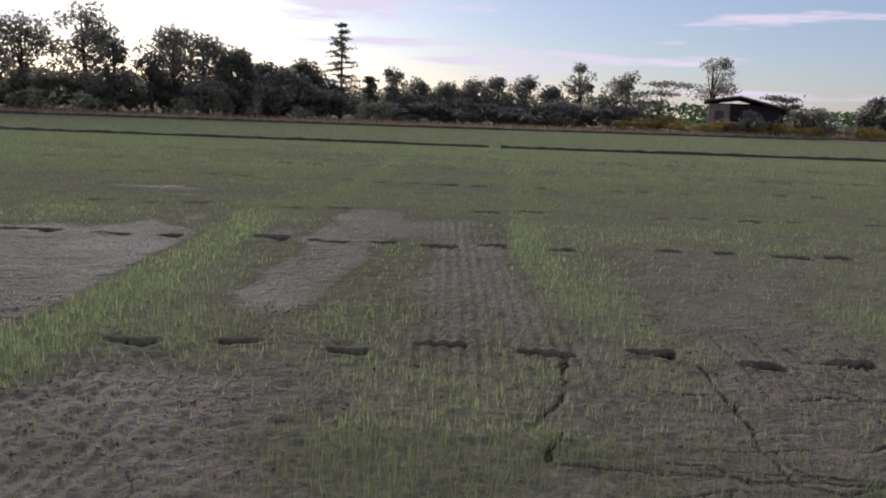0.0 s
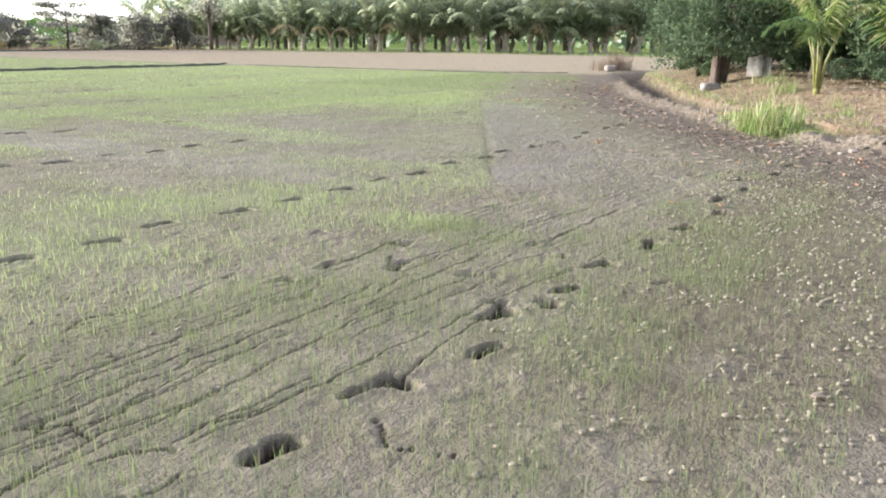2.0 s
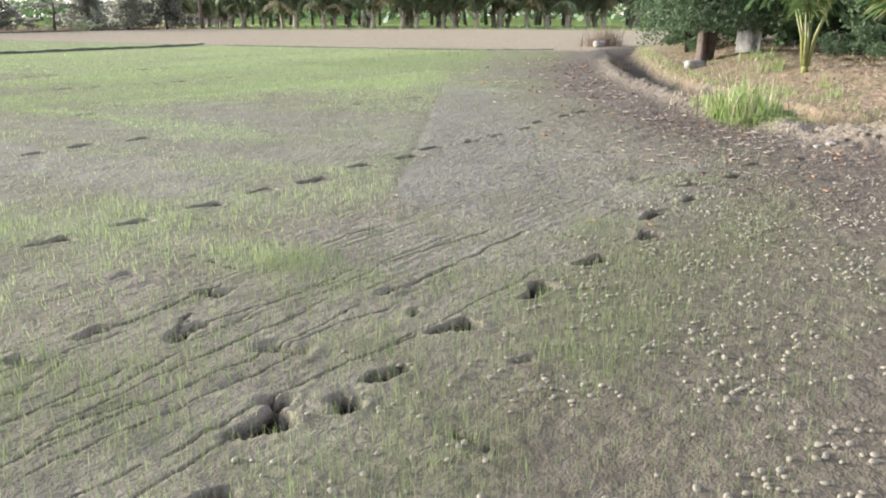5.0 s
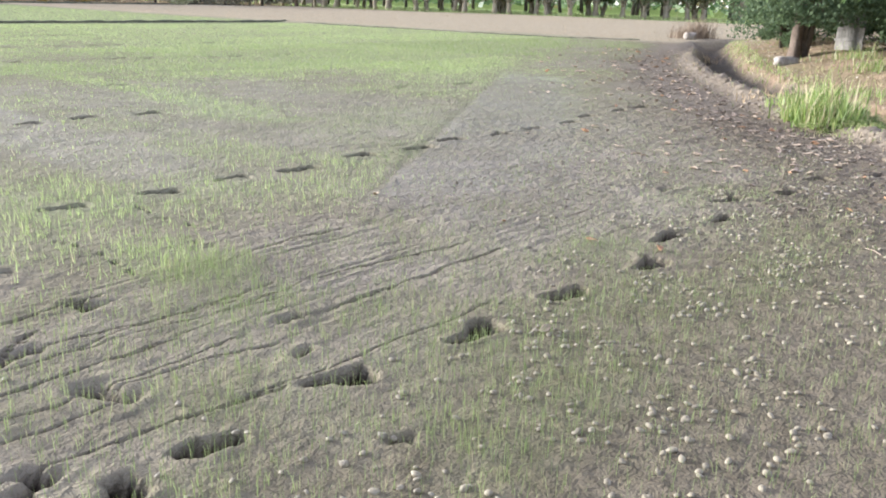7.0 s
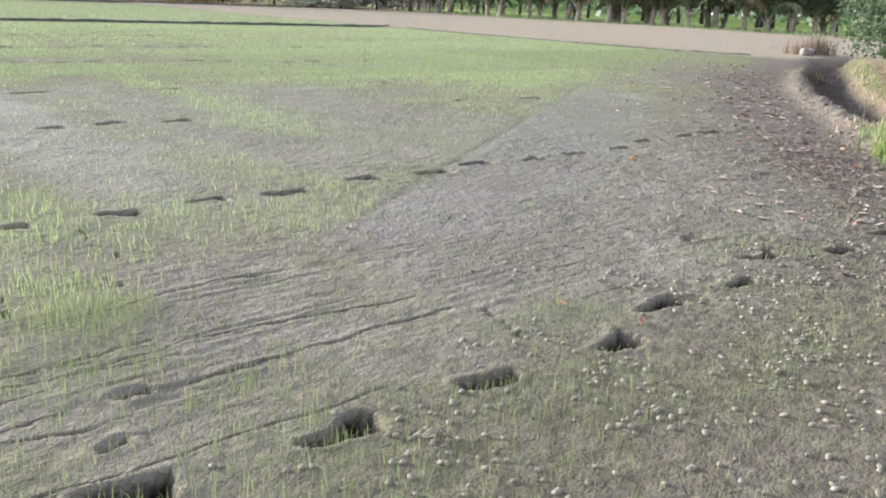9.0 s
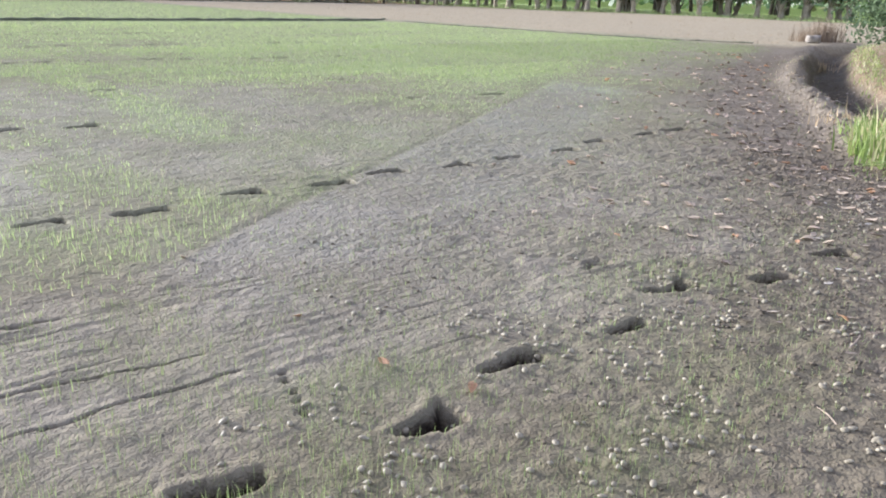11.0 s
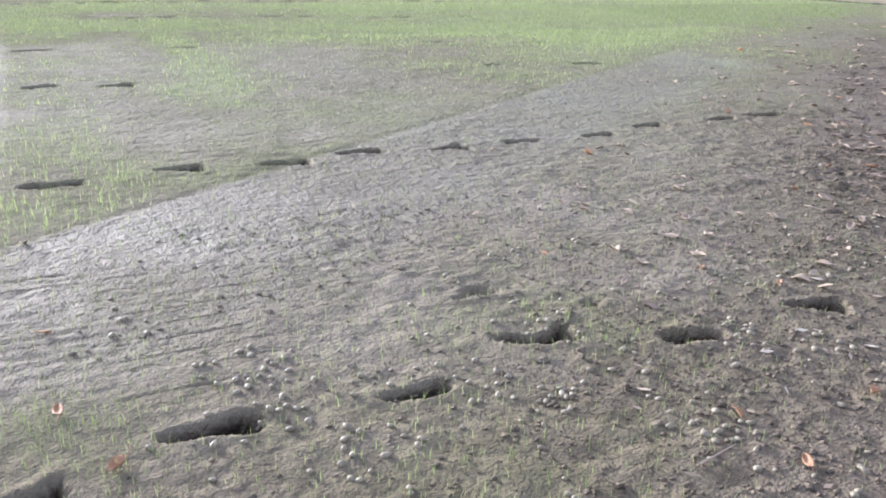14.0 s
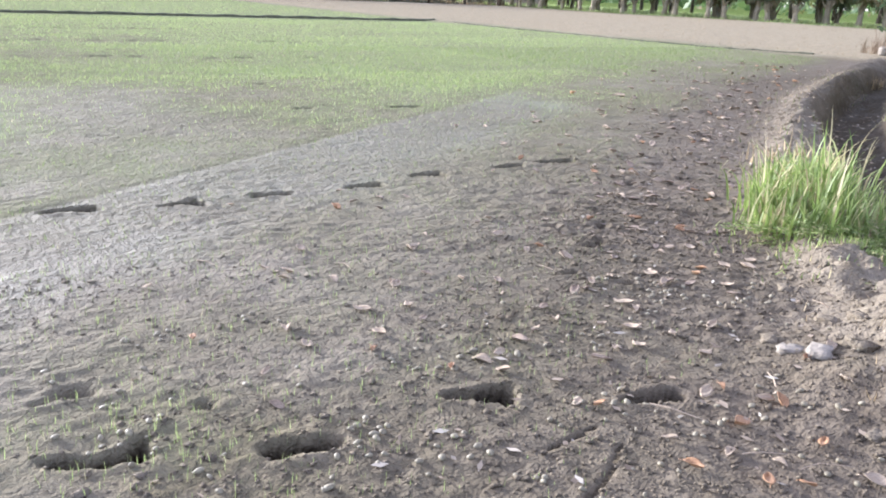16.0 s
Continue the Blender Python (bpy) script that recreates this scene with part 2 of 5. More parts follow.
def tube(path, radii, sides=7):
    """A tapered tube along a path: vertices and faces."""
    path = [Vector(p) for p in path]
    verts, faces = [], []
    for i, p in enumerate(path):
        d = (path[min(i + 1, len(path) - 1)] - path[max(i - 1, 0)]).normalized()
        q = d.to_track_quat("Z", "Y")
        for k in range(sides):
            a = math.tau * k / sides
            verts.append(p + q @ Vector((math.cos(a) * radii[i], math.sin(a) * radii[i], 0)))
    for i in range(len(path) - 1):
        for k in range(sides):
            a, b = i * sides + k, i * sides + (k + 1) % sides
            faces.append((a, b, b + sides, a + sides))
    faces.append(tuple(range(sides))[::-1])
    faces.append(tuple(range((len(path) - 1) * sides, len(path) * sides)))
    return verts, faces


def joined(pieces):
    verts, faces = [], []
    for v, f in pieces:
        o = len(verts)
        verts += list(v)
        faces += [tuple(i + o for i in q) for q in f]
    return verts, faces


def box(x0, y0, z0, x1, y1, z1):
    v = [(x, y, z) for z in (z0, z1) for y in (y0, y1) for x in (x0, x1)]
    return v, [(0, 2, 3, 1), (4, 5, 7, 6), (0, 1, 5, 4), (2, 6, 7, 3), (0, 4, 6, 2), (1, 3, 7, 5)]


def leaf_quads(rng, points, size, upright=0.0, slim=0.5):
    """A rhombic, slightly folded leaf at each point."""
    n = len(points)
    a = rng.normal(size=(n, 3))
    a[:, 2] = a[:, 2] * (1 - upright) + upright * 1.5
    a /= np.linalg.norm(a, axis=1)[:, None]
    b = np.cross(a, rng.normal(size=(n, 3)))
    b /= np.linalg.norm(b, axis=1)[:, None] + 1e-9
    s = (size * rng.uniform(0.6, 1.4, n))[:, None]
    v = np.stack([points - a * s * 0.5, points + b * s * slim * 0.5, points + a * s * 0.5, points - b * s * slim * 0.5], 1)
    return v.reshape(-1, 3), np.arange(4 * n).reshape(n, 4)


def blades(rng, x, y, z, height, width, lean, joints=2):
    """Tapering grass blades rooted at x, y, z: one triangle each, or a bent blade of three triangles drawn as quads."""
    n = len(x)
    turn, tilt = rng.uniform(0, math.tau, n), np.abs(rng.normal(0, lean, n))
    face = rng.uniform(0, math.tau, n)
    h = height * rng.uniform(0.55, 1.3, n)
    w = width * rng.uniform(0.7, 1.3, n)
    root = np.stack([x, y, z], 1)
    side = np.stack([np.cos(face), np.sin(face), np.zeros(n)], 1) * w[:, None] * 0.5
    away = np.stack([np.cos(turn), np.sin(turn), np.zeros(n)], 1)
    up = np.array([0, 0, 1.0])
    tip = root + away * (h * np.sin(tilt))[:, None] + up * (h * np.cos(tilt))[:, None]
    if joints == 1:
        v = np.stack([root - side, root + side, tip], 1)
        return v.reshape(-1, 3), np.arange(3 * n).reshape(n, 3)
    mid = root + away * (h * np.sin(tilt) * 0.32)[:, None] + up * (h * np.cos(tilt) * 0.62)[:, None]
    v = np.stack([root - side, root + side, mid + side * 0.75, mid - side * 0.75, tip], 1)
    o = np.arange(n)[:, None] * 5
    f = np.concatenate([o + np.array([[0, 1, 2]]), o + np.array([[0, 2, 3]]), o + np.array([[3, 2, 4]])])
    return v.reshape(-1, 3), f


# ---- the shape of the ground ----
def lattice(ix, iy, seed):
    h = (ix * 374761393 + iy * 668265263 + seed * 144269504) & 0xFFFFFFFF
    h = ((h ^ (h >> 13)) * 1274126177) & 0xFFFFFFFF
    h = ((h ^ (h >> 15)) * 73244475) & 0xFFFFFFFF
    return ((h ^ (h >> 16)) & 0xFFFF) / 32767.5 - 1.0


def wavy(x, y, size, seed=0, octaves=3):
    """Smooth noise, -1 to 1, with forms of about that size in metres."""
    total, amp, norm = 0.0, 1.0, 0.0
    for k in range(octaves):
        u, v = x / size * 2 ** k + 17.3 * k, y / size * 2 ** k - 9.1 * k
        iu, iv = np.floor(u).astype(np.int64), np.floor(v).astype(np.int64)
        fu, fv = u - iu, v - iv
        fu, fv = fu * fu * (3 - 2 * fu), fv * fv * (3 - 2 * fv)
        s = seed * 31 + k
        a, b = lattice(iu, iv, s), lattice(iu + 1, iv, s)
        c, d = lattice(iu, iv + 1, s), lattice(iu + 1, iv + 1, s)
        total = total + amp * (a + (b - a) * fu + (c + (d - c) * fu - a - (b - a) * fu) * fv)
        norm, amp = norm + amp, amp * 0.5
    return total / norm


def ease(a, b, v):
    t = np.clip((v - a) / (b - a), 0, 1)
    return t * t * (3 - 2 * t)


def from_line(x, y, pts):
    """Distance to a line of points, and on which side: positive to its left."""
    best, side = np.full(np.shape(x), 1e9), np.zeros(np.shape(x))
    for (x0, y0), (x1, y1) in zip(pts, pts[1:]):
        dx, dy = x1 - x0, y1 - y0
        t = np.clip(((x - x0) * dx + (y - y0) * dy) / (dx * dx + dy * dy), 0, 1)
        d = np.hypot(x - x0 - t * dx, y - y0 - t * dy)
        s = dx * (y - y0) - dy * (x - x0)
        near = d < best
        best, side = np.where(near, d, best), np.where(near, s, side)
    return best, np.sign(side)


def spot(x, y, cx, cy, rx, ry, soft=0.5):
    return 1 - ease(1 - soft, 1 + soft, np.hypot((x - cx) / rx, (y - cy) / ry))


def slab(v, a, b, soft):
    return ease(a - soft, a + soft, v) * (1 - ease(b - soft, b + soft, v))


BANK = ((-60.0, -14.0), (-10.0, -8.0), (4.0, -5.6), (8.0, -3.9), (10.0, -2.2), (11.6, -0.7), (12.5, 0.1), (13.2, 0.75), (13.8, 1.4), (14.4, 2.1), (15.1, 2.9), (16.4, 3.9), (18.7, 5.4), (21.6, 7.3), (25.1, 9.1), (30.0, 11.3), (37.6, 15.0))
DITCH = ((-60.0, -16.0), (-10.0, -10.0), (5.0, -7.4), (9.5, -5.6), (12.0, -3.4), (13.6, -1.4), (14.5, 0.3), (15.25, 1.5), (16.1, 2.5), (17.5, 3.6), (19.55, 5.1), (22.2, 6.9), (25.65, 8.75), (30.6, 11.0), (36.4, 13.6), (41.0, 14.9))
STRIP_A = ((-2.5, 3.6), (-2.42, 6.8), (-2.42, 9.0), (-2.5, 11.3), (-1.8, 13.8), (-1.5, 19.5), (-1.1, 29.0))
STRIP_B = ((1.6, 5.0), (1.1, 5.9), (0.95, 8.6), (1.2, 12.0), (2.1, 24.0))


def seedling_cover(x, y):
    """How thickly the rice has come up, 0 to 1."""
    c = 0.52 + 0.36 * wavy(x, y, 1.7, 3) + 0.2 * wavy(x, y, 0.45, 4)
    c = c + 0.24 * ease(8, 15, y) - 0.14 * wavy(x, y, 6.0, 5, 2)
    c = c - (0.1 + 0.1 * wavy(x, y, 3.0, 13, 2)) * ease(2.0, 3.5, x) * (1 - ease(10, 14, y))
    c = c - 0.27 * ease(-0.25, 0.6, wavy(x * 0.4, y, 1.9, 16, 3)) * ease(8, 11, y) * (1 - ease(24, 32, y))
    edge = 0.35 * wavy(x, y, 0.9, 17)
    bare = 0.82 * slab(x + edge, -6.5, -2.75, 0.4) * slab(y + edge, 4.7, 9.4, 0.7)
    bare = np.maximum(bare, 0.76 * slab(x - 0.06 * (y - 6) + 0.5 * edge, -1.65, -0.9, 0.25) * slab(y + edge, 5.7, 11.8, 0.9))
    bare = np.maximum(bare, 0.78 * slab(x + 0.4 * edge, -0.12, 0.72, 0.22) * slab(y + edge, 5.2, 9.6, 0.9))
    bare = np.maximum(bare, 0.6 * slab(x + edge, -3.0, -0.7, 0.5) * slab(y, 1.0, 4.6, 0.5))
    bare = np.maximum(bare, 0.48 * slab(x - 0.05 * (y - 4), 1.5, 2.9, 0.2) * slab(y, 3.7, 9.5, 0.8))
    bare = np.maximum(bare, 0.75 * slab(x + 0.2 * wavy(x, y, 0.8, 14), 7.1, 8.15, 0.25) * slab(y, 5.5, 13.0, 0.8))
    bare = np.maximum(bare, 0.55 * slab(x + 0.1 * wavy(x, y, 0.8, 14), 8.85, 9.6, 0.2) * slab(y, 5.5, 8.6, 0.7))
    bare = np.maximum(bare, 0.17 * slab(x, 7.0, 15.0, 0.8) * slab(y, 5.5, 12.5, 1.2))
    off = ((y - 4.1) - 0.616 * (x - 8.3)) / 1.175
    bare = np.maximum(bare, 0.82 * ease(-0.08, 0.1, -off + 0.05 * wavy(x, y, 0.5, 10)) * (1 - ease(0.9, 1.6, -off + 0.2 * wavy(x, y, 0.5, 10))) * slab(x, 8.2, 17.2, 0.5))
    bare = np.maximum(bare, 0.45 * slab(-off, 1.2, 30, 0.5) * ease(8, 9.5, x))
    c = c * (1 - bare)
    c = c * (1 - 0.3 * slab(x, 4.6, 9.4, 0.6) * (1 - ease(3.6, 4.6, y)))
    sparse = slab(x, 2.0, 10.8, 0.8) * slab(y, 0.9, 2.6, 0.3)
    c = np.maximum(c, sparse * (0.36 + 0.42 * wavy(x, y, 0.55, 12)))
    d, _ = from_line(x, y, STRIP_A)
    c = np.maximum(c, 0.95 * (1 - ease(0.16, 0.42 + 0.01 * y, d + 0.12 * wavy(x, y, 0.5, 6))))
    d, _ = from_line(x, y, STRIP_B)
    c = np.maximum(c, (0.5 + 0.4 * ease(5.2, 7.5, y)) * (1 - ease(0.12, 0.36 + 0.012 * y, d + 0.12 * wavy(x, y, 0.5, 7))))
    c = np.maximum(c, spot(x, y, 6.35, 3.7, 0.36, 0.6) * 0.88)
    c = np.maximum(c, spot(x, y, 6.15, 2.95, 0.45, 0.4) * 0.5)
    d, _ = from_line(x, y, ((10.1, 7.6), (10.4, 10.5), (10.5, 16.0)))
    c = np.maximum(c, 0.68 * (1 - ease(0.1, 0.85, d + 0.35 * wavy(x, y, 0.7, 15))))
    far = ease(13, 17, x) * ease(0.0, 2.5, off + 1.5) + ease(20, 27, y)
    c = np.maximum(c, np.clip(far, 0, 1) * (0.74 + 0.34 * wavy(x * 0.5, y, 2.2, 8)))
    d, s = from_line(x, y, BANK)
    c = c * np.where(s > 0, ease(0.9, 2.9 - 0.5 * ease(16, 20, x), d + 0.5 * wavy(x, y, 1.0, 9)), 0)
    c = c * (1 - 0.45 * ease(3.6, 5.0, x) * (1 - ease(0.7, 1.3, y)))
    fallow = ease(-0.4, 0.4, x - (32.6 + 0.13 * np.clip(34.8 - y, 0, 30)))
    c = c * (1 - fallow)
    c = np.where(y > 34.3, (1 - fallow) * 0.8 * (1 - ease(56, 60, y - 0.24 * np.clip(x, -40, 60) - 4)), c)
    d, s = from_line(x, y, BANK)
    film = 0.2 * np.where((s > 0) & (y < 34.3), ease(0.8, 3.4, d), 0) * (1 - fallow)
    return np.clip(np.maximum(c, film), 0, 1)


def zones(x, y):
    """Kinds of ground besides the paddy mud, and the ditch's painted shade."""
    db, sb = from_line(x, y, BANK)
    dd, sd = from_line(x, y, DITCH)
    w = wavy(x, y, 0.8, 11)
    west = x - (32.6 + 0.13 * np.clip(34.8 - y, 0, 30))
    open_side = np.where(sb > 0, 1.0, 0.0)
    north = ease(13.2, 14.4, y + 0.5 * w)
    fallow = ease(-0.25, 0.25, west) * north
    bog = open_side * (1 - ease(0.9, 3.6, db + 1.0 * w)) * (1 - fallow) * 0.9
    bog = np.maximum(bog, 0.9 * ease(3.0, 4.8, x + w) * (1 - ease(1.0, 2.3, y + 0.5 * w - 0.08 * (x - 5))) * open_side)
    tracks = np.maximum(slab(x, -7.0, -2.75, 0.3) * slab(y, 4.7, 9.4, 0.6), slab(x, -1.65, 0.72, 0.2) * slab(y, 5.2, 11.8, 0.8))
    line = ((y - 4.1) - 0.616 * (x - 8.3)) / 1.175
    bog = np.maximum(bog, 0.45 * ease(-0.06, 0.12, -line + 0.04 * w) * (1 - ease(1.2, 1.8, -line + 0.15 * w)) * slab(x, 8.2, 18.0, 0.5))
    bog = np.maximum(bog, tracks * (0.45 + 0.25 * w))
    bog = np.maximum(bog, (1 - np.where(sd < 0, ease(0.6, 0.82, dd + 0.15 * w), ease(0.2, 0.45, dd + 0.15 * w))) * 0.9)
    off = ((y - 4.1) - 0.616 * (x - 8.3)) / 1.175
    bog = np.maximum(bog, 0.55 * np.exp(-((off - 0.02 + 0.05 * w) / 0.06) ** 2) * slab(x, 8.2, 18, 0.3) * (0.7 + 0.3 * w))
    dry = (1 - ease(0.2, 0.52, db + 0.12 * w)) * (1 - fallow) * (0.5 + 0.4 * (1 - ease(13.5, 16, x)) + 0.25 * w)
    dry = np.maximum(dry, 0.85 * (1 - ease(0.5, 1.2, np.hypot(x - 14.0, y - 0.9) + 0.4 * w)))
    past = np.where(sb < 0, ease(0.2, 0.6, db), 0.0) * (1 - north)
    litter = past * np.where(sd < 0, ease(0.58, 0.8, dd + 0.15 * w), ease(0.36, 0.66, dd + 0.15 * w))
    turf = ease(72, 75, x + 0.22 * (y - 60)) * north
    edge = 60 + 0.24 * np.clip(x, -40, 60) + 4
    straw = ease(-1.5, 1.5, y - edge) * (1 - turf)
    fallow = fallow * (1 - turf) * (1 - straw)
    # shade of the ditch bottom, put into the soil colour with its wet mud
    ditch_shade = 0.45 * (1 - np.where(sd < 0, ease(0.35, 0.7, dd + 0.1 * w), ease(0.12, 0.34, dd + 0.1 * w))) * (1 - fallow)
    patch = ease(-0.06, 0.12, -off + 0.04 * w) * (1 - ease(1.2, 1.8, -off + 0.15 * w)) * slab(x, 8.2, 18.0, 0.5) + 0.6 * slab(x, 7.1, 8.15, 0.15) * slab(y, 5.5, 13.0, 0.8) + 0.3 * slab(x, 8.4, 12.5, 0.9) * slab(y, 5.6, 12.0, 0.9) + 0.3 * slab(x, 8.5, 11.5, 0.6) * slab(y, 2.4, 4.6, 0.6)
    sheen = np.clip(patch, 0, 1) * (0.75 + 0.5 * w) * (1 - fallow) * (1 - litter)
    return {"sheen": sheen, "wet_shade": ditch_shade, "bog": bog, "dry": dry, "fallow": fallow, "litter": litter, "turf": turf, "straw": straw}


def steps(stops):
    """Grid lines: stops of (place, spacing there)."""
    out = [stops[0][0]]
    for (a, sa), (b, sb) in zip(stops, stops[1:]):
        while out[-1] < b - 1e-6:
            t = (out[-1] - a) / (b - a)
            out.append(out[-1] + sa + (sb - sa) * max(t, 0))
    return np.array(out)


GX = steps([(-900, 150), (-120, 25), (-30, 3), (-12, 0.25), (-5, 0.05), (-3.2, 0.022), (-0.4, 0.02), (0.1, 0.015), (3.0, 0.015), (3.4, 0.025), (13.5, 0.025), (15.2, 0.03), (19, 0.07), (27, 0.16), (45, 0.6), (120, 5), (900, 150)])
GY = steps([(-300, 80), (-12, 1.2), (-5, 0.3), (-1, 0.12), (0.2, 0.024), (0.8, 0.014), (1.6, 0.012), (1.75, 0.0085), (3.5, 0.0075), (3.75, 0.014), (5.6, 0.026), (9.5, 0.04), (13, 0.06), (18, 0.1), (27, 0.16), (36, 0.5), (100, 4), (1500, 200)])
GX = np.concatenate([GX, GX[-1] + 100.0 * np.arange(1, 1 + (1 - len(GX)) % 4)])
XX, YY = np.meshgrid(GX, GY)


def raw_height():
    x, y = XX, YY
    near = 1 - ease(18, 40, np.abs(y)) * 1.0
    z = 0.008 * wavy(x, y, 2.6, 20) * near
    rough = (0.55 + 0.45 * wavy(x, y, 0.9, 21)) * (0.72 + 0.28 * ease(8.0, 10.5, x) + 0.4 * (1 - ease(0.6, 2.4, x)))
    z = z + near * rough * (0.016 * (0.45 + 0.55 * ease(0.6, 2.4, x)) * wavy(x, y, 0.17, 22) + 0.012 * wavy(x * 0.7, y, 0.06, 23, 2) + (0.006 + 0.008 * ease(8.0, 10.5, x) + 0.004 * (1 - ease(1.2, 3.2, x))) * (0.5 - np.abs(wavy(x, y, 0.11, 35, 2))))
    # combed ridges left by dragging
    comb = slab(x, -0.25, 1.0, 0.1) * slab(y, 4.2, 12.5, 0.8)
    z = z + comb * 0.007 * ease(-1.0, 0.0, wavy(x, y * 0.4, 0.5, 33)) * np.sin(math.tau * (x + 0.02 * wavy(x, y * 0.5, 0.8, 24)) / 0.1)
    comb = slab(x, -1.75, -0.8, 0.1) * slab(y, 4.6, 12, 0.8)
    z = z + comb * 0.005 * ease(-0.5, 0.5, wavy(x, y, 0.5, 34)) * np.sin(math.tau * (x * 0.9 + y * 0.25 + 0.04 * wavy(x, y, 0.8, 25)) / 0.16)
    comb = slab(x, -2.9, -0.3, 0.25) * slab(y, 2.3, 4.75, 0.2) * ease(-0.5, 0.3, wavy(x, y * 0.3, 0.5, 46))
    z = z + comb * 0.01 * np.sin(math.tau * (x + 0.12 * (y - 3.5) ** 2 + 0.03 * wavy(x, y * 0.5, 0.7, 47)) / 0.105)
    comb = slab(x, 1.35, 3.0, 0.15) * slab(y, 3.6, 11.5, 0.8) * ease(-0.4, 0.4, wavy(x, y * 0.4, 0.5, 44))
    saw = np.abs(((x - 0.05 * (y - 4) + 0.03 * wavy(x, y, 1.2, 45)) / 0.26) % 1 - 0.5) * 2
    z = z - comb * 0.014 * ease(0.82, 0.97, saw) + comb * 0.008 * (1 - ease(0.03, 0.15, saw))
    lines = slab(x, 1.0, 9.6, 0.6) * slab(y, 2.15, 3.75 + 0.1 * np.clip(x - 5, 0, 4), 0.12) * ease(-0.15, 0.35, wavy(x * 0.45, y, 0.4, 26, 2))
    saw = np.abs(((y + 0.035 * wavy(x, y, 1.4, 27)) / 0.142) % 1 - 0.5) * 2
    groove = lines * ease(0.92, 0.985, saw)
    groove = groove * (1 - 0.25 * ease(4.0, 5.5, x))
    z = z - 0.006 * groove
    fine = slab(x, 5.6, 8.6, 0.9) * slab(y, 2.0, 4.1, 0.2) * ease(-0.1, 0.6, wavy(x * 0.45, y, 0.32, 48, 2))
    z = z + 0.0028 * fine * np.sin(math.tau * (y + 0.05 * wavy(x * 0.6, y, 0.7, 49)) / 0.085)
    off = ((y - 4.1) - 0.616 * (x - 8.3)) / 1.175 + 0.05 * wavy(x, y, 0.6, 36)
    z = z - 0.006 * np.exp(-(off / 0.05) ** 2) * slab(x, 8.2, 18, 0.3)
    # bank, ditch and the ground past it
    db, sb = from_line(x, y, BANK)
    dd, sd = from_line(x, y, DITCH)
    zn = zones(x, y)
    crumb = 0.075 * wavy(x, y, 0.35, 28) + 0.06 * wavy(x, y, 0.13, 29)
    z = z + (0.12 + 0.9 * crumb) * np.exp(-((db + 0.1 * wavy(x, y, 0.5, 37)) / 0.22) ** 2) * (1 - zn["fallow"])
    away = np.where(sd < 0, 0.05 + 0.43 * ease(0.8, 3.4, dd), 0.16 * ease(0.36, 0.66, dd))
    z = z + zn["litter"] * away * (1 + 0.16 * wavy(x, y, 1.5, 30) + 0.1 * wavy(x, y, 0.3, 54))
    trench = np.abs(dd + 0.16 * wavy(x, y, 0.55, 38) + 0.06 * wavy(x, y, 0.16, 56))
    trench = np.where(sd < 0, np.exp(-(trench / 0.68) ** 6), np.exp(-(trench / 0.34) ** 6))
    z = z - (0.4 + 0.1 * wavy(x, y, 0.25, 55)) * trench * (1 - zn["fallow"])
    z = z + zn["fallow"] * (0.08 + 0.04 * wavy(x, y, 1.4, 31))
    z = z + (0.12 + 0.06 * wavy(x, y, 0.3, 32)) * spot(x, y, 13.5, 0.9, 0.8, 0.6, 0.6)
    # second value: shade painted along the drag grooves
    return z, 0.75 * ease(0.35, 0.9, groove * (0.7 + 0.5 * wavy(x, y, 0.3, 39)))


ZZ, HOLLOW_SHADE = raw_height()


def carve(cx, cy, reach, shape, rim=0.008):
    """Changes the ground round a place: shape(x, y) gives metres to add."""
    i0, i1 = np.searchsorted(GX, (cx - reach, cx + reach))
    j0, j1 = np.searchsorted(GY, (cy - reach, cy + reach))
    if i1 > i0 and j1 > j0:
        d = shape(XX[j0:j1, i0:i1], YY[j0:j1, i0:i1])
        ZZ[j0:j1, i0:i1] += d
        # the deeper the carving, the more shade is painted into its colour
        HOLLOW_SHADE[j0:j1, i0:i1] = np.maximum(HOLLOW_SHADE[j0:j1, i0:i1], ease(rim, rim + 0.03, -d))


HOLES = []


def footprint(cx, cy, heading, length, depth, wide=0.045):
    """A foot's hole in the mud: steep walls, ragged rim, mud pushed up round it."""
    HOLES.append((cx, cy, length * 0.45, 0.08 + 0.018 * cy))
    c, s = math.cos(radians(heading)), math.sin(radians(heading))
    half = max(length / 2 - wide * 0.8, 0.02)

    bend, toe = 0.9 * math.sin(cx * 9.1 + cy * 3.3), 0.3 + 0.25 * math.sin(cx * 5.7)

    def shape(x, y):
        u, v = (x - cx) * c + (y - cy) * s, -(x - cx) * s + (y - cy) * c
        v = v + bend * (u * u - length * length * 0.08) + 0.008 * np.sin(u * 17 + cx * 7)
        girth = 1 + toe * np.clip(-2 * u / length, -1, 1) + 0.25 * np.clip(1 - np.abs(u / length + 0.05) * 9, 0, 1)
        d = np.hypot(np.maximum(np.abs(u) - half, 0), v * girth) + 0.03 * wavy(x, y, 0.2, 40, 2) + 0.02 * wavy(x, y, 0.075, 57, 2)
        rim = 0.007 * np.exp(-((d - wide * 1.6) / 0.03) ** 2)
        return rim - depth * (1 - ease(wide * 0.15, wide * 1.3, d)) * (0.75 + 0.25 * np.clip(u / length + 0.5, 0, 1))

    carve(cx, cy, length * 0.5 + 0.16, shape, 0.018)


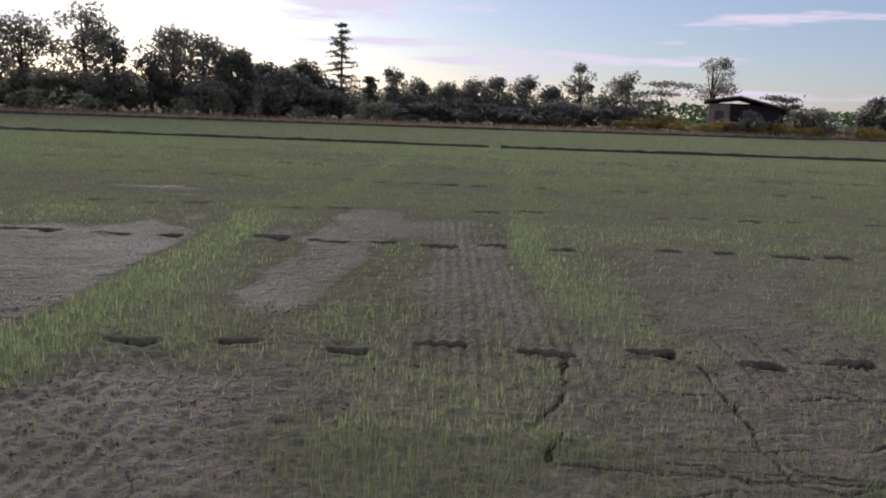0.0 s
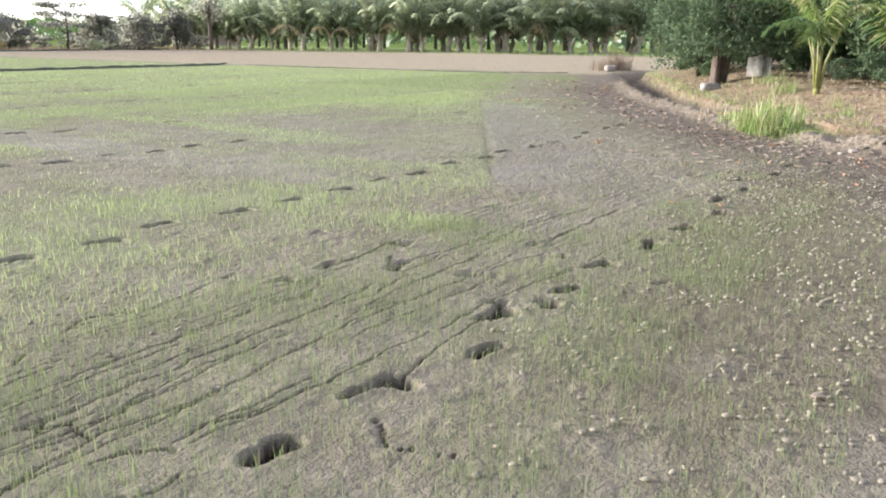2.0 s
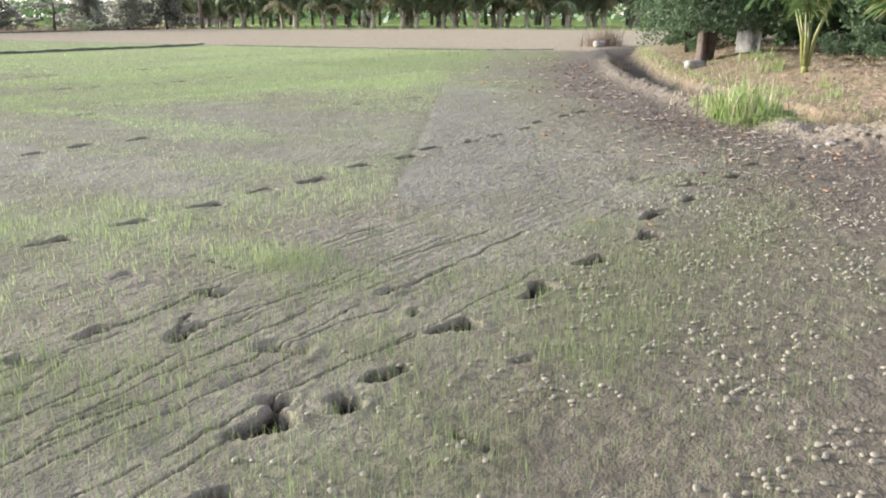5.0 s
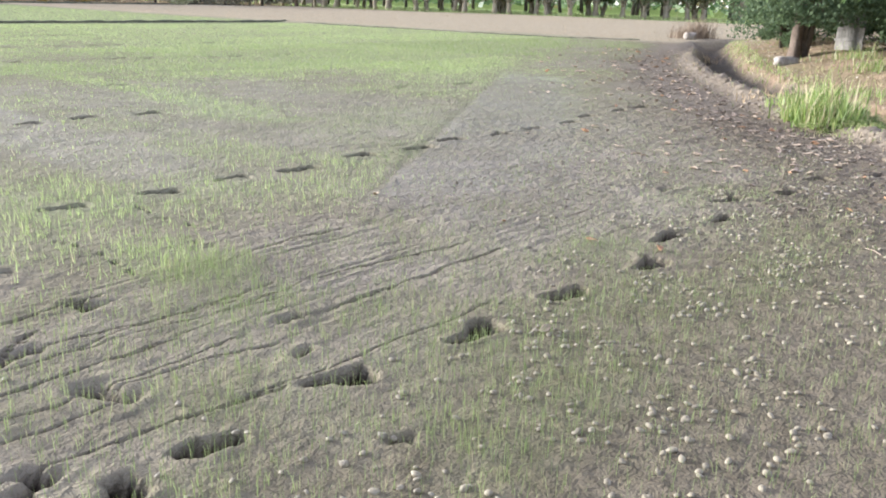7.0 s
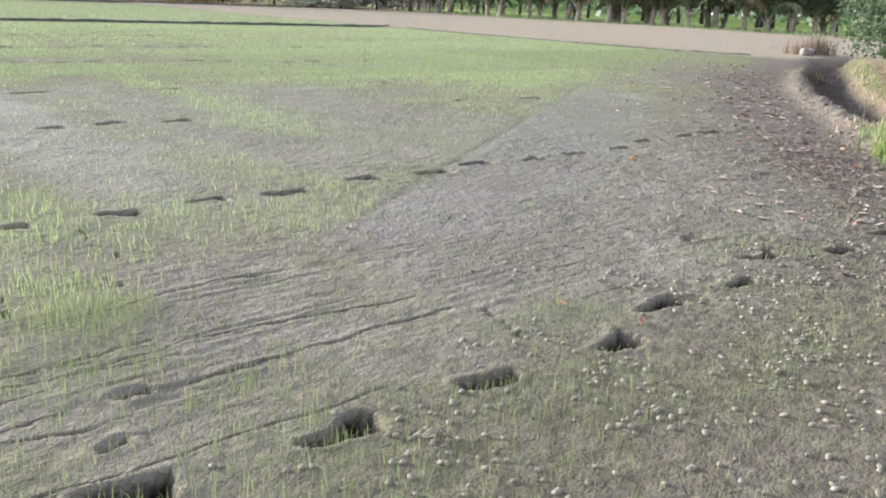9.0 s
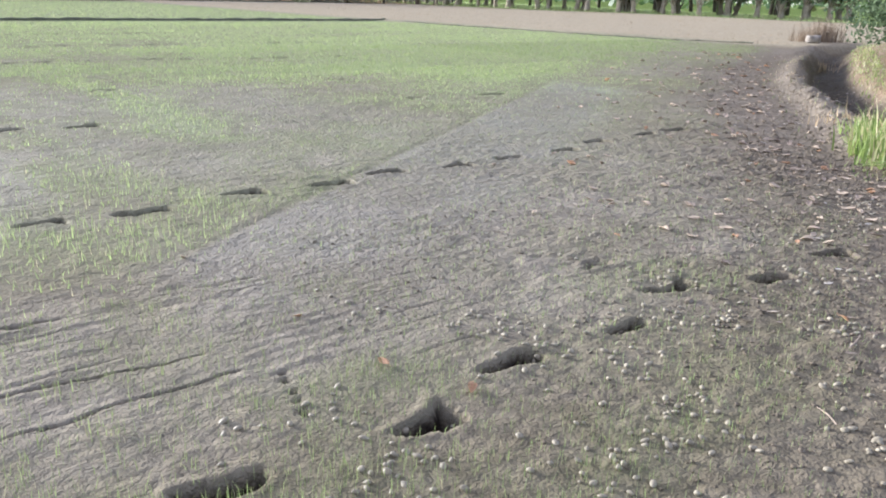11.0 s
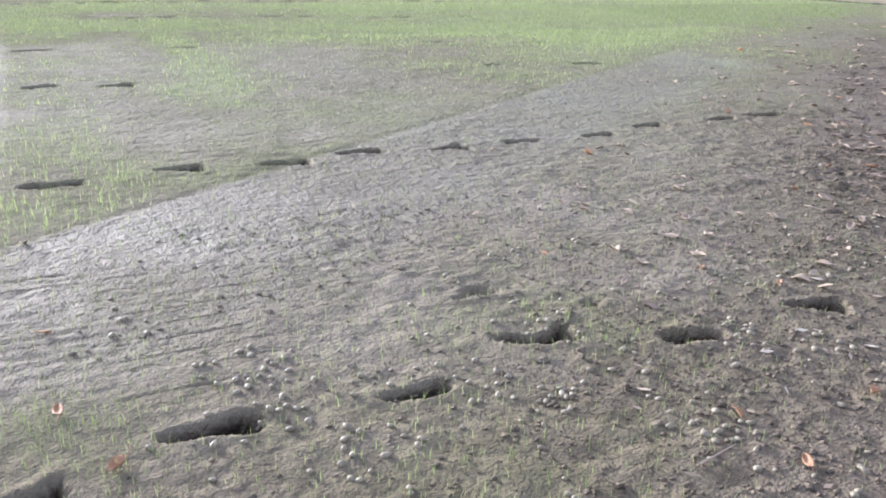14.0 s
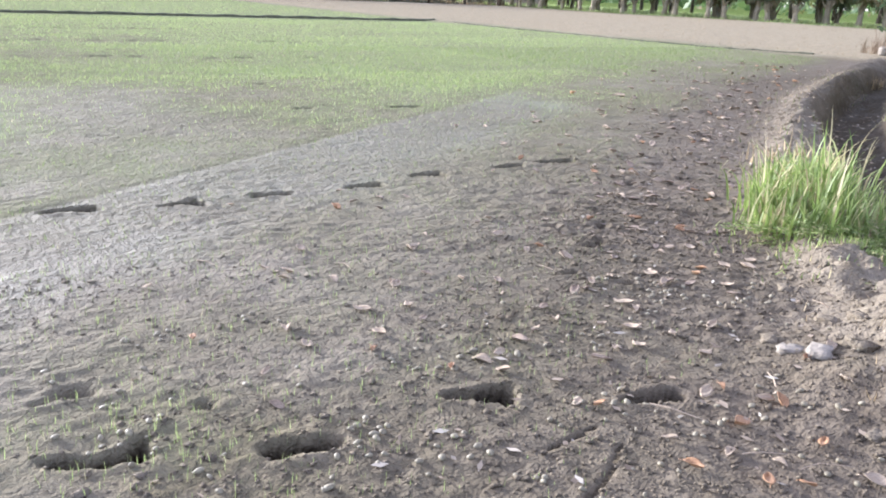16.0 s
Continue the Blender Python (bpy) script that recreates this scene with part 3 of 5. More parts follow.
def crack(pts, wide=0.0046, depth=0.04):
    """A drying crack along a few points, with a ragged course."""
    for (x0, y0), (x1, y1) in zip(pts, pts[1:]):
        n = max(1, int(math.hypot(x1 - x0, y1 - y0) / 0.25))
        for k in range(n):
            a = (x0 + (x1 - x0) * k / n, y0 + (y1 - y0) * k / n)
            b = (x0 + (x1 - x0) * (k + 1) / n, y0 + (y1 - y0) * (k + 1) / n)

            def shape(x, y, a=a, b=b):
                xx, yy = x + 0.035 * wavy(x, y, 0.16, 41, 2), y + 0.03 * wavy(x, y, 0.2, 42, 2)
                dx, dy = b[0] - a[0], b[1] - a[1]
                t = ((xx - a[0]) * dx + (yy - a[1]) * dy) / (dx * dx + dy * dy)
                d = np.abs((xx - a[0]) * dy - (yy - a[1]) * dx) / math.hypot(dx, dy)
                on = (t >= 0) & (t < 1)
                w = wide * (1 + 0.4 * wavy(x, y, 0.3, 43, 1))
                return np.where(on, -depth * (1 - ease(w * 0.5, w * 1.4, d)), 0)

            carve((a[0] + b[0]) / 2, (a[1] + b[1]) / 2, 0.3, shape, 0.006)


NEAR_TRAIL = ((2.31, 2.08, -25, 0.27), (2.95, 1.93, -10, 0.21), (3.6, 1.97, -20, 0.28), (4.24, 1.79, -10, 0.22), (4.72, 2.02, -20, 0.22), (5.04, 1.89, -110, 0.14), (5.36, 1.9, -12, 0.21),
              (5.97, 1.98, -24, 0.27), (6.71, 1.87, 0, 0.29), (7.42, 1.86, -10, 0.26), (8.18, 1.78, 2, 0.27), (8.79, 1.95, -4, 0.3), (9.48, 1.9, -8, 0.26), (10.14, 2.1, -9, 0.3),
              (10.76, 1.84, -14, 0.28), (11.49, 1.87, -25, 0.28), (12.11, 1.53, -18, 0.25))
MID_TRAIL = ((-1.92, 4.89), (-1.26, 4.96), (-0.57, 4.86), (0.02, 5.07), (0.68, 4.95), (1.36, 5.05), (2.0, 4.86), (2.59, 4.97), (3.23, 4.96), (3.79, 5.19), (4.5, 5.17), (5.1, 5.33), (5.79, 5.2),
             (6.45, 5.19), (7.15, 5.17), (7.83, 5.24), (8.46, 5.16), (9.26, 5.28), (9.98, 5.18), (10.6, 5.3), (11.31, 5.19), (11.99, 5.22), (12.75, 5.19), (13.45, 5.36), (14.33, 5.37), (14.93, 5.38))
FAR_TRAIL = ((-4.83, 8.95), (-4.42, 8.95), (-3.65, 8.88), (-3.0, 8.88), (-1.95, 9.08), (-1.27, 8.89), (-0.67, 8.97), (-0.06, 8.85), (0.55, 9.05), (1.32, 8.91), (2.55, 9.1), (3.17, 9.09), (3.9, 9.0),
             (4.45, 9.08), (5.24, 9.04), (5.92, 9.19), (6.56, 9.01), (7.28, 9.09), (7.85, 8.93), (8.53, 9.0), (9.25, 8.86))
rng = np.random.default_rng(5)
for x, y, a, l in NEAR_TRAIL:
    footprint(x, y, a, l, 0.23)
for x, y in MID_TRAIL:
    footprint(x, y, rng.normal(-2, 7), rng.uniform(0.24, 0.35), 0.2, rng.uniform(0.042, 0.058))
for x, y in FAR_TRAIL:
    footprint(x, y, rng.normal(-3, 10), rng.uniform(0.2, 0.42), 0.16, rng.uniform(0.055, 0.09))
for y0, x0, x1 in ((8.8, 9.9, 15.5), (12.0, -7.0, 14.5), (16.4, -9.0, 18.0), (20.5, -11.0, 20.0), (25.5, -12.0, 22.0)):
    x = x0
    while x < x1:
        if rng.random() < 0.6:
            footprint(x, y0 + rng.normal(0, 0.1) + 0.25 * math.sin(x * 0.4 + y0), rng.normal(0, 8), rng.uniform(0.16, 0.46), 0.16, rng.uniform(0.4, 0.9) * (0.085 + 0.008 * (y0 - 9)))
        x += rng.normal(0.68, 0.06)
# trampled holes along the foot of the bank
for k in range(34):
    t = rng.uniform(0.15, 0.8)
    i = 7 + int(t * 8)
    bx, by = BANK[i]
    cx, cy = BANK[i + 1]
    f = rng.random()
    footprint(bx + (cx - bx) * f - rng.uniform(0.7, 2.1) * 0.55, by + (cy - by) * f + rng.uniform(0.7, 2.1) * 0.8, rng.uniform(0, 180), rng.uniform(0.1, 0.18), 0.045, 0.04)

# pits where the mud caved in
for px, py, a, l, dp, wd in ((5.68, 3.4, -70, 0.2, 0.09, 0.05), (5.21, 3.03, 20, 0.24, 0.1, 0.06), (5.31, 2.48, -60, 0.3, 0.05, 0.06), (4.91, 2.12, -70, 0.14, 0.07, 0.04), (6.24, 2.57, 0, 0.1, 0.05, 0.03), (6.05, 2.25, 5, 0.11, 0.05, 0.03),
                             (5.82, 1.48, -40, 0.1, 0.06, 0.03), (4.93, 3.42, 0, 0.16, 0.06, 0.035), (5.59, 4.1, 10, 0.14, 0.06, 0.035), (4.51, 3.42, -30, 0.18, 0.05, 0.04), (10.08, 2.62, 30, 0.2, 0.035, 0.05), (10.54, 2.28, -60, 0.12, 0.04, 0.035)):
    footprint(px, py, a, l, dp, wd)

CRACKS = (((0.77, 4.83), (0.66, 4.13), (0.46, 3.76)), ((0.59, 3.7), (0.49, 3.34)), ((1.6, 4.82), (1.58, 4.2), (1.52, 3.69), (1.49, 3.21)), ((0.51, 3.33), (1.23, 3.25), (1.95, 3.23), (2.08, 3.42)),
          ((1.36, 2.82), (1.96, 2.79), (2.43, 2.86), (3.3, 2.83), (4.79, 2.91)), ((0.81, 2.88), (1.1, 2.89), (1.18, 3.09)), ((2.35, 3.28), (2.96, 3.29)), ((2.64, 3.09), (4.22, 3.18)))
MORE_CRACKS = (((1.84, 2.43), (2.35, 2.46), (2.71, 2.57), (3.05, 2.49), (4.2, 2.58), (4.84, 2.53)), ((3.73, 1.94), (4.0, 1.98), (4.6, 2.05)), ((5.11, 3.04), (5.38, 3.22), (5.21, 2.99)),
               ((2.77, 2.26), (2.99, 2.28), (3.17, 2.19)), ((3.36, 1.8), (3.23, 1.58), (3.28, 1.37)), ((5.1, 1.41), (5.04, 1.2), (5.18, 1.12)), ((6.1, 3.43), (7.1, 3.58), (7.45, 3.53)),
               ((6.08, 2.86), (6.82, 2.92), (7.81, 2.78)), ((6.41, 2.54), (7.19, 2.56), (7.87, 2.58)), ((6.85, 5.09), (6.79, 4.55), (6.85, 4.25)), ((6.07, 4.5), (6.12, 4.05), (6.07, 3.6)), ((6.62, 4.08), (6.66, 3.78)), ((5.26, 3.05), (5.9, 2.98), (6.5, 3.03)), ((11.46, 1.42), (11.75, 1.46)))
for line in CRACKS:
    crack(line, 0.0065, 0.06)
for line in MORE_CRACKS:
    crack(line)
for k in range(26):
    a, l = rng.uniform(0, math.tau), rng.uniform(0.1, 0.3)
    px, py = rng.uniform(0.2, 3.0), rng.uniform(1.7, 4.9)
    dx, dy = math.cos(a) * l, math.sin(a) * l
    crack(((px, py), (px + dx, py + dy), (px + dx * 1.6 - dy * 0.5, py + dy * 1.6 + dx * 0.5)), 0.005, 0.045)
# long cracks that follow the drag lines
for k in range(40):
    px, py, l = rng.uniform(0.3, 5.6), rng.uniform(2.1, 3.7), rng.uniform(0.3, 1.5)
    lift = rng.normal(0, 0.05)
    crack(((px, py), (px + l * 0.4, py + lift), (px + l, py + rng.normal(0, 0.06))), rng.uniform(0.0026, 0.0046), rng.uniform(0.028, 0.04))
crack(((4.95, 3.41), (5.35, 3.42), (5.8, 3.45)), 0.012, 0.05)
crack(((2.05, 3.05), (2.2, 2.8), (2.15, 2.55)), 0.009, 0.03)
crack(((7.85, 2.05), (8.0, 2.5)), 0.006, 0.025)
crack(((11.4, 1.1), (11.75, 1.3)), 0.005, 0.03)


def height_at(x, y):
    """The ground's height at places."""
    x, y = np.asarray(x, float), np.asarray(y, float)
    i = np.clip(np.searchsorted(GX, x) - 1, 0, len(GX) - 2)
    j = np.clip(np.searchsorted(GY, y) - 1, 0, len(GY) - 2)
    u, v = (x - GX[i]) / (GX[i + 1] - GX[i]), (y - GY[j]) / (GY[j + 1] - GY[j])
    return (ZZ[j, i] * (1 - u) + ZZ[j, i + 1] * u) * (1 - v) + (ZZ[j + 1, i] * (1 - u) + ZZ[j + 1, i + 1] * u) * v


def build_ground():
    nx, ny = len(GX), len(GY)
    verts = np.stack([XX, YY, ZZ], -1).reshape(-1, 3)
    idx = np.arange(nx * ny).reshape(ny, nx)
    # columns thin out away from the walk; five-sided faces join the steps
    loops, sizes = [], []
    for j in range(ny - 1):
        a, b = (1 if y < 5.4 else 2 if y < 11 else 4 for y in (GY[j], GY[j + 1]))
        lo, hi = idx[j], idx[j + 1]
        cells = [lo[:-1:b], lo[b::b], hi[b::b], hi[:-1:b]] if a == b else [lo[:-1:b], lo[a:-1:b], lo[b::b], hi[b::b], hi[:-1:b]]
        loops.append(np.stack(cells, -1).ravel())
        sizes.append(np.full(len(cells[0]), len(cells)))
    loops, sizes = np.concatenate(loops), np.concatenate(sizes)
    used, loops = np.unique(loops, return_inverse=True)
    verts = verts[used]
    me = bpy.data.meshes.new("ground")
    me.vertices.add(len(verts))
    me.vertices.foreach_set("co", verts.astype(np.float32).ravel())
    me.loops.add(len(loops))
    me.loops.foreach_set("vertex_index", loops.ravel().astype(np.int32))
    me.polygons.add(len(sizes))
    me.polygons.foreach_set("loop_start", (np.cumsum(sizes) - sizes).astype(np.int32))
    me.polygons.foreach_set("use_smooth", np.ones(len(sizes), bool))
    me.materials.append(SOIL)
    me.update(calc_edges=True)
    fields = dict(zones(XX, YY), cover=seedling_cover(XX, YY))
    fields["wet_shade"] = np.maximum(fields["wet_shade"], HOLLOW_SHADE)
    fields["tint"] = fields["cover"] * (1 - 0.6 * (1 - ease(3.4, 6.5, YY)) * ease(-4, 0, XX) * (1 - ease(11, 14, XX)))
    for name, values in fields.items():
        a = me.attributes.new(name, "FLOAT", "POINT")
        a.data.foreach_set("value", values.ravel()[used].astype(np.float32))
    tagged(new("ground", me), "drained paddy mud with cracks, footprints and drag marks", "ground", kind="structure")


build_ground()


# ---- low earth bunds between the fields ----
def bund(pts, wide, high, seed, label):
    r = np.random.default_rng(seed)
    verts, faces = [], []
    n = 0
    for (x0, y0), (x1, y1) in zip(pts, pts[1:]):
        k = max(2, int(math.hypot(x1 - x0, y1 - y0) / 0.4))
        d = Vector((x1 - x0, y1 - y0, 0)).normalized()
        side = Vector((-d.y, d.x, 0))
        for i in range(k + 1):
            p = Vector((x0 + (x1 - x0) * i / k, y0 + (y1 - y0) * i / k, 0)) + side * r.normal(0, 0.05)
            z = float(height_at(p.x, p.y)) - 0.05
            w, h = wide * r.uniform(0.75, 1.25), high * r.uniform(0.7, 1.2)
            for a, b in ((-0.5, 0), (-0.38, 0.7), (-0.12, 1.0), (0.15, 0.95), (0.38, 0.65), (0.5, 0)):
                verts.append(p + side * (a * w + r.normal(0, 0.015)) + Vector((0, 0, z + b * h + 0.05 * (b > 0))))
            if i:
                o = n - 6
                faces += [(o + j, o + j + 1, o + j + 7, o + j + 6) for j in range(5)]
            n += 6
    tagged(new("bund", mesh_of("bund", verts, faces, BUND, True)), label, "bund", kind="structure")


bund(((-70.0, 33.2), (-18.0, 33.0), (-4.0, 33.4), (1.7, 33.4)), 0.34, 0.11, 1, "low dark mud bund between two paddy fields")
bund(((2.2, 33.4), (18.0, 34.4), (32.5, 34.9)), 0.34, 0.11, 2, "low dark mud bund with weeds between two paddy fields")
bund(((-80.0, 50.0), (-27.0, 58.5), (0.0, 63.0), (16.0, 68.0), (40.0, 74.0), (66.0, 82.0)), 0.55, 0.16, 3, "dark mud bund at the far edge of the paddy")
bund(((32.5, 34.9), (32.9, 28.5), (33.5, 23.0), (34.2, 19.0), (35.2, 15.9)), 0.22, 0.05, 4, "low dark earth edge between green paddy and bare field")


# ---- rice seedlings ----
def seedling_patch(x0, x1, y0, y1, per_m2, high, wide, joints, seed, power=1.4):
    r = np.random.default_rng(seed)
    n = int((x1 - x0) * (y1 - y0) * per_m2)
    x, y = r.uniform(x0, x1, n), r.uniform(y0, y1, n)
    cover = seedling_cover(x, y)
    keep = r.random(n) < 0.04 + cover ** power * 0.96
    keep &= cover > 0.03
    x, y = x[keep], y[keep]
    z = height_at(x, y)
    good = z > -0.035
    for hx, hy, rx, front in HOLES:
        if x0 - 1 < hx < x1 + 1 and y0 - 1 < hy < y1 + 1 and hy > 3.5:
            good &= (np.abs(x - hx) > rx) | (y > hy + 0.1) | (y < hy - front)
    x, y, z = x[good], y[good], z[good]
    low = 1 - 0.4 * ease(6.5, 9.0, x) * (1 - ease(4.0, 4.6, y))
    return blades(r, x, y, z - 0.004, high * low * (0.75 + 0.5 * seedling_cover(x, y)), wide, 0.28, joints)


def seedlings(x0, x1, y0, y1, per_m2, high, wide, joints, seed, power=1.4):
    v, f = seedling_patch(x0, x1, y0, y1, per_m2, high, wide, joints, seed, power)
    tagged(new("rice_seedlings", quick_mesh("rice_seedlings", v, f, SEEDLING)), "thin young rice seedlings growing in drained mud", "seedlings", kind="stuff")


seedlings(-4.0, 9.0, 0.2, 3.6, 3700, 0.077, 0.0021, 2, 100, 1.15)
seedlings(9.0, 16.0, 0.8, 4.2, 2600, 0.08, 0.0024, 2, 101)
seedlings(-6.0, 9.0, 3.6, 6.5, 1300, 0.07, 0.0046, 1, 102)
seedlings(9.0, 17.0, 4.2, 7.5, 1000, 0.042, 0.0055, 1, 103, 1.6)
seedlings(-10.0, 9.0, 6.5, 11.0, 600, 0.05, 0.0075, 1, 104)
seedlings(9.0, 22.0, 7.5, 13.0, 500, 0.045, 0.008, 1, 105, 1.6)
seedlings(-14.0, 22.0, 11.0, 19.0, 420, 0.045, 0.0095, 1, 106)
seedlings(22.0, 34.0, 9.0, 19.0, 330, 0.05, 0.015, 1, 107)
seedlings(-26.0, 34.0, 19.0, 33.0, 210, 0.042, 0.014, 1, 108)
seedlings(-44.0, 33.0, 34.2, 72.0, 34, 0.045, 0.03, 1, 109)


# ---- crumbs of mud ----
def crumbs(x0, x1, y0, y1, tries, size, seed, weight):
    """Small broken clods strewn on the mud."""
    r = np.random.default_rng(seed)
    x, y = r.uniform(x0, x1, tries), r.uniform(y0, y1, tries)
    keep = r.random(tries) < weight(x, y)
    x, y = x[keep], y[keep]
    n = len(x)
    z = height_at(x, y)
    s = size * r.gamma(2.5, 0.4, n)
    base = np.array([(1.2, 0, 0), (0, 1, 0), (-1.2, 0, 0), (0, -1, 0), (0.2, 0.1, 0.6), (0, 0, -0.6)], float)
    v = base[None] * s[:, None, None] + r.normal(0, 0.28, (n, 6, 3)) * s[:, None, None]
    v += np.stack([x, y, z + 0.15 * s], 1)[:, None, :]
    f = np.array([(0, 1, 4), (1, 2, 4), (2, 3, 4), (3, 0, 4), (1, 0, 5), (2, 1, 5), (3, 2, 5), (0, 3, 5)])
    me = quick_mesh("mud_crumbs", v.reshape(-1, 3), (np.arange(n)[:, None, None] * 6 + f[None]).reshape(-1, 3), SOIL)
    for name in ("bog", "dry"):
        a = me.attributes.new(name, "FLOAT", "POINT")
        a.data.foreach_set("value", np.repeat(zones(x, y)[name] * 0.8, 6).astype(np.float32))
    tagged(new("mud_crumbs", me), "small crumbled clods of drying mud", "clods", kind="stuff")


crumbs(8.0, 14.8, 0.1, 4.0, 36000, 0.0055, 110, lambda x, y: (0.15 + 0.85 * zones(x, y)["bog"]) * ease(8.0, 11.0, x))
crumbs(11.0, 28.0, 2.0, 11.0, 30000, 0.008, 111, lambda x, y: ease(0.55, 0.9, zones(x, y)["bog"]))
crumbs(-3.5, 4.0, 2.4, 6.0, 22000, 0.0042, 112, lambda x, y: 0.7 * (1 - seedling_cover(x, y)))
crumbs(12.0, 22.0, -0.5, 8.0, 16000, 0.01, 113, lambda x, y: zones(x, y)["dry"])


def ground_z(x, y):
    return float(height_at(x, y))


# ---- trees and shrubs ----
def crown_points(r, centres, radii, count):
    """Points on and in rough clumps."""
    pick = r.integers(0, len(centres), count)
    d = r.normal(size=(count, 3))
    d /= np.linalg.norm(d, axis=1)[:, None]
    return centres[pick] + d * (radii[pick] * r.uniform(0.45, 1.08, count))[:, None] * np.array([1, 1, 0.8])


def broadleaf(name, h, w, seed, leaf, clumps=22, count=1500, size=0.36, low=0.25, bark=BARK, gaps=0.0, bare=0.1, stems=1):
    """Trunk with limbs, and a crown of leaf clumps from low * h up to h."""
    r = np.random.default_rng(seed)
    tree = new(name)
    centres, radii = [], []
    for k in range(clumps):
        t = r.random() ** 0.8
        z = h * (low + (0.94 - low) * t)
        reach = w * 0.5 * math.sin(math.pi * (0.18 + 0.72 * t)) * r.uniform(0.25, 1.0)
        a = r.uniform(0, math.tau)
        centres.append((math.cos(a) * reach, math.sin(a) * reach, z))
        radii.append(w * r.uniform(0.13, 0.24) * (1 - 0.4 * gaps))
    centres, radii = np.array(centres), np.array(radii)
    rt = (0.022 * h + 0.03) * (1 if stems == 1 else 0.5)
    lean = r.normal(0, 0.04, 2) * h
    path = [(0, 0, -0.1), (lean[0] * 0.4, lean[1] * 0.4, h * 0.3), (lean[0], lean[1], h * 0.62), (lean[0] * 1.2, lean[1] * 1.2, h * 0.85)]
    pieces = [tube(path, [rt * 1.3, rt, rt * 0.6, rt * 0.2])]
    for k in range(stems - 1):
        a = math.tau * k / (stems - 1) + r.uniform(0, 1)
        d = Vector((math.cos(a), math.sin(a), 0))
        pieces.append(tube([d * rt, d * (0.05 * h) + Vector((0, 0, h * 0.25)), d * (0.13 * h) + Vector((0, 0, h * 0.6))], [rt * 1.1, rt * 0.8, rt * 0.3], 6))
    for c in centres[:: max(1, clumps // 9)]:
        s = Vector(path[1]).lerp(Vector(path[2]), r.uniform(0, 0.9))
        e = Vector(c)
        pieces.append(tube([s, s.lerp(e, 0.5) + Vector((0, 0, 0.1 * h * r.uniform(-0.3, 0.5))), e], [rt * 0.5, rt * 0.32, rt * 0.1], 5))
    part("trunk", mesh_of("trunk", *joined(pieces), bark, True), tree)
    pts = crown_points(r, centres, radii, count)
    pts = pts[pts[:, 2] > bare]
    part("crown", quick_mesh("crown", *leaf_quads(r, pts, size), leaf), tree)
    return tree


def conifer(h, w, seed):
    """Tall tree with whorls of level, drooping branches and gaps between them."""
    r = np.random.default_rng(seed)
    tree = new("conifer")
    pieces, pts = [tube([(0, 0, -0.1), (0.1, 0, h * 0.5), (0, 0.05, h)], [0.2, 0.13, 0.03])], []
    z = h * 0.2
    while z < h * 0.98:
        t = (z - h * 0.2) / (h * 0.8)
        reach = w * 0.5 * (1 - t) ** 0.55 * r.uniform(0.8, 1.15) + 0.15
        for k in range(6):
            a = r.uniform(0, math.tau)
            d = np.array([math.cos(a), math.sin(a), 0.0])
            end = np.array([0, 0, z]) + d * reach + np.array([0, 0, reach * r.uniform(-0.22, 0.18)])
            pieces.append(tube([(0, 0, z), Vector(end)], [0.04, 0.012], 4))
            f = r.uniform(0.12, 1.05, 26)[:, None]
            pts.append(np.array([0, 0, z]) * (1 - f) + end * f + r.normal(0, 0.13, (26, 3)) * np.array([1, 1, 0.5]))
        z += h * 0.062 * r.uniform(0.8, 1.2)
    part("trunk", mesh_of("trunk", *joined(pieces), BARK, True), tree)
    part("crown", quick_mesh("crown", *leaf_quads(r, np.concatenate(pts), 0.34), HAZED_LEAF), tree)
    return tree


def umbrella(name, h, w, seed, tiers=3):
    """Tree whose branches spread in flat layers."""
    r = np.random.default_rng(seed)
    tree = new(name)
    pieces, pts = [tube([(0, 0, -0.1), (0.15, 0, h * 0.5), (0.1, 0.1, h * 0.9)], [0.16, 0.11, 0.04])], []
    for k in range(tiers):
        z = h * (0.97 - 0.2 * k)
        for b in range(6):
            a = r.uniform(0, math.tau)
            reach = w * 0.5 * r.uniform(0.5, 1.0)
            e = np.array([math.cos(a) * reach, math.sin(a) * reach, z + r.uniform(-0.15, 0.1)])
            pieces.append(tube([(0.1, 0, z - h * 0.22), Vector(e)], [0.05, 0.015], 4))
            pts.append(e + r.normal(0, 1, (70, 3)) * np.array([w * 0.11, w * 0.11, 0.14]))
    part("trunk", mesh_of("trunk", *joined(pieces), BARK, True), tree)
    part("crown", quick_mesh("crown", *leaf_quads(r, np.concatenate(pts), 0.32), HAZED_LEAF), tree)
    return tree


def shrub_mesh(seed, leaf, count=700, size=0.3, slim=0.5):
    """A bush one metre high and across, to be scaled."""
    r = np.random.default_rng(seed)
    c = np.stack([r.uniform(-0.38, 0.38, 12), r.uniform(-0.38, 0.38, 12), r.uniform(0.15, 0.78, 12)], 1)
    pts = crown_points(r, c, r.uniform(0.13, 0.26, 12), count)
    pts[:, 2] = np.clip(pts[:, 2], 0.02, 1.1)
    return quick_mesh("shrub", *leaf_quads(r, pts, size * 0.4, 0.2, slim), leaf)


def stand(ob, x, y, turn=0.0, size=1.0, sink=0.03):
    ob.matrix_basis = pose(x, y, ground_z(x, y) - sink, 0, 0, turn) @ Matrix.Scale(size, 4)
    return ob


FAR_TREE = "dark green broadleaf tree at the far field edge"
r7 = np.random.default_rng(77)
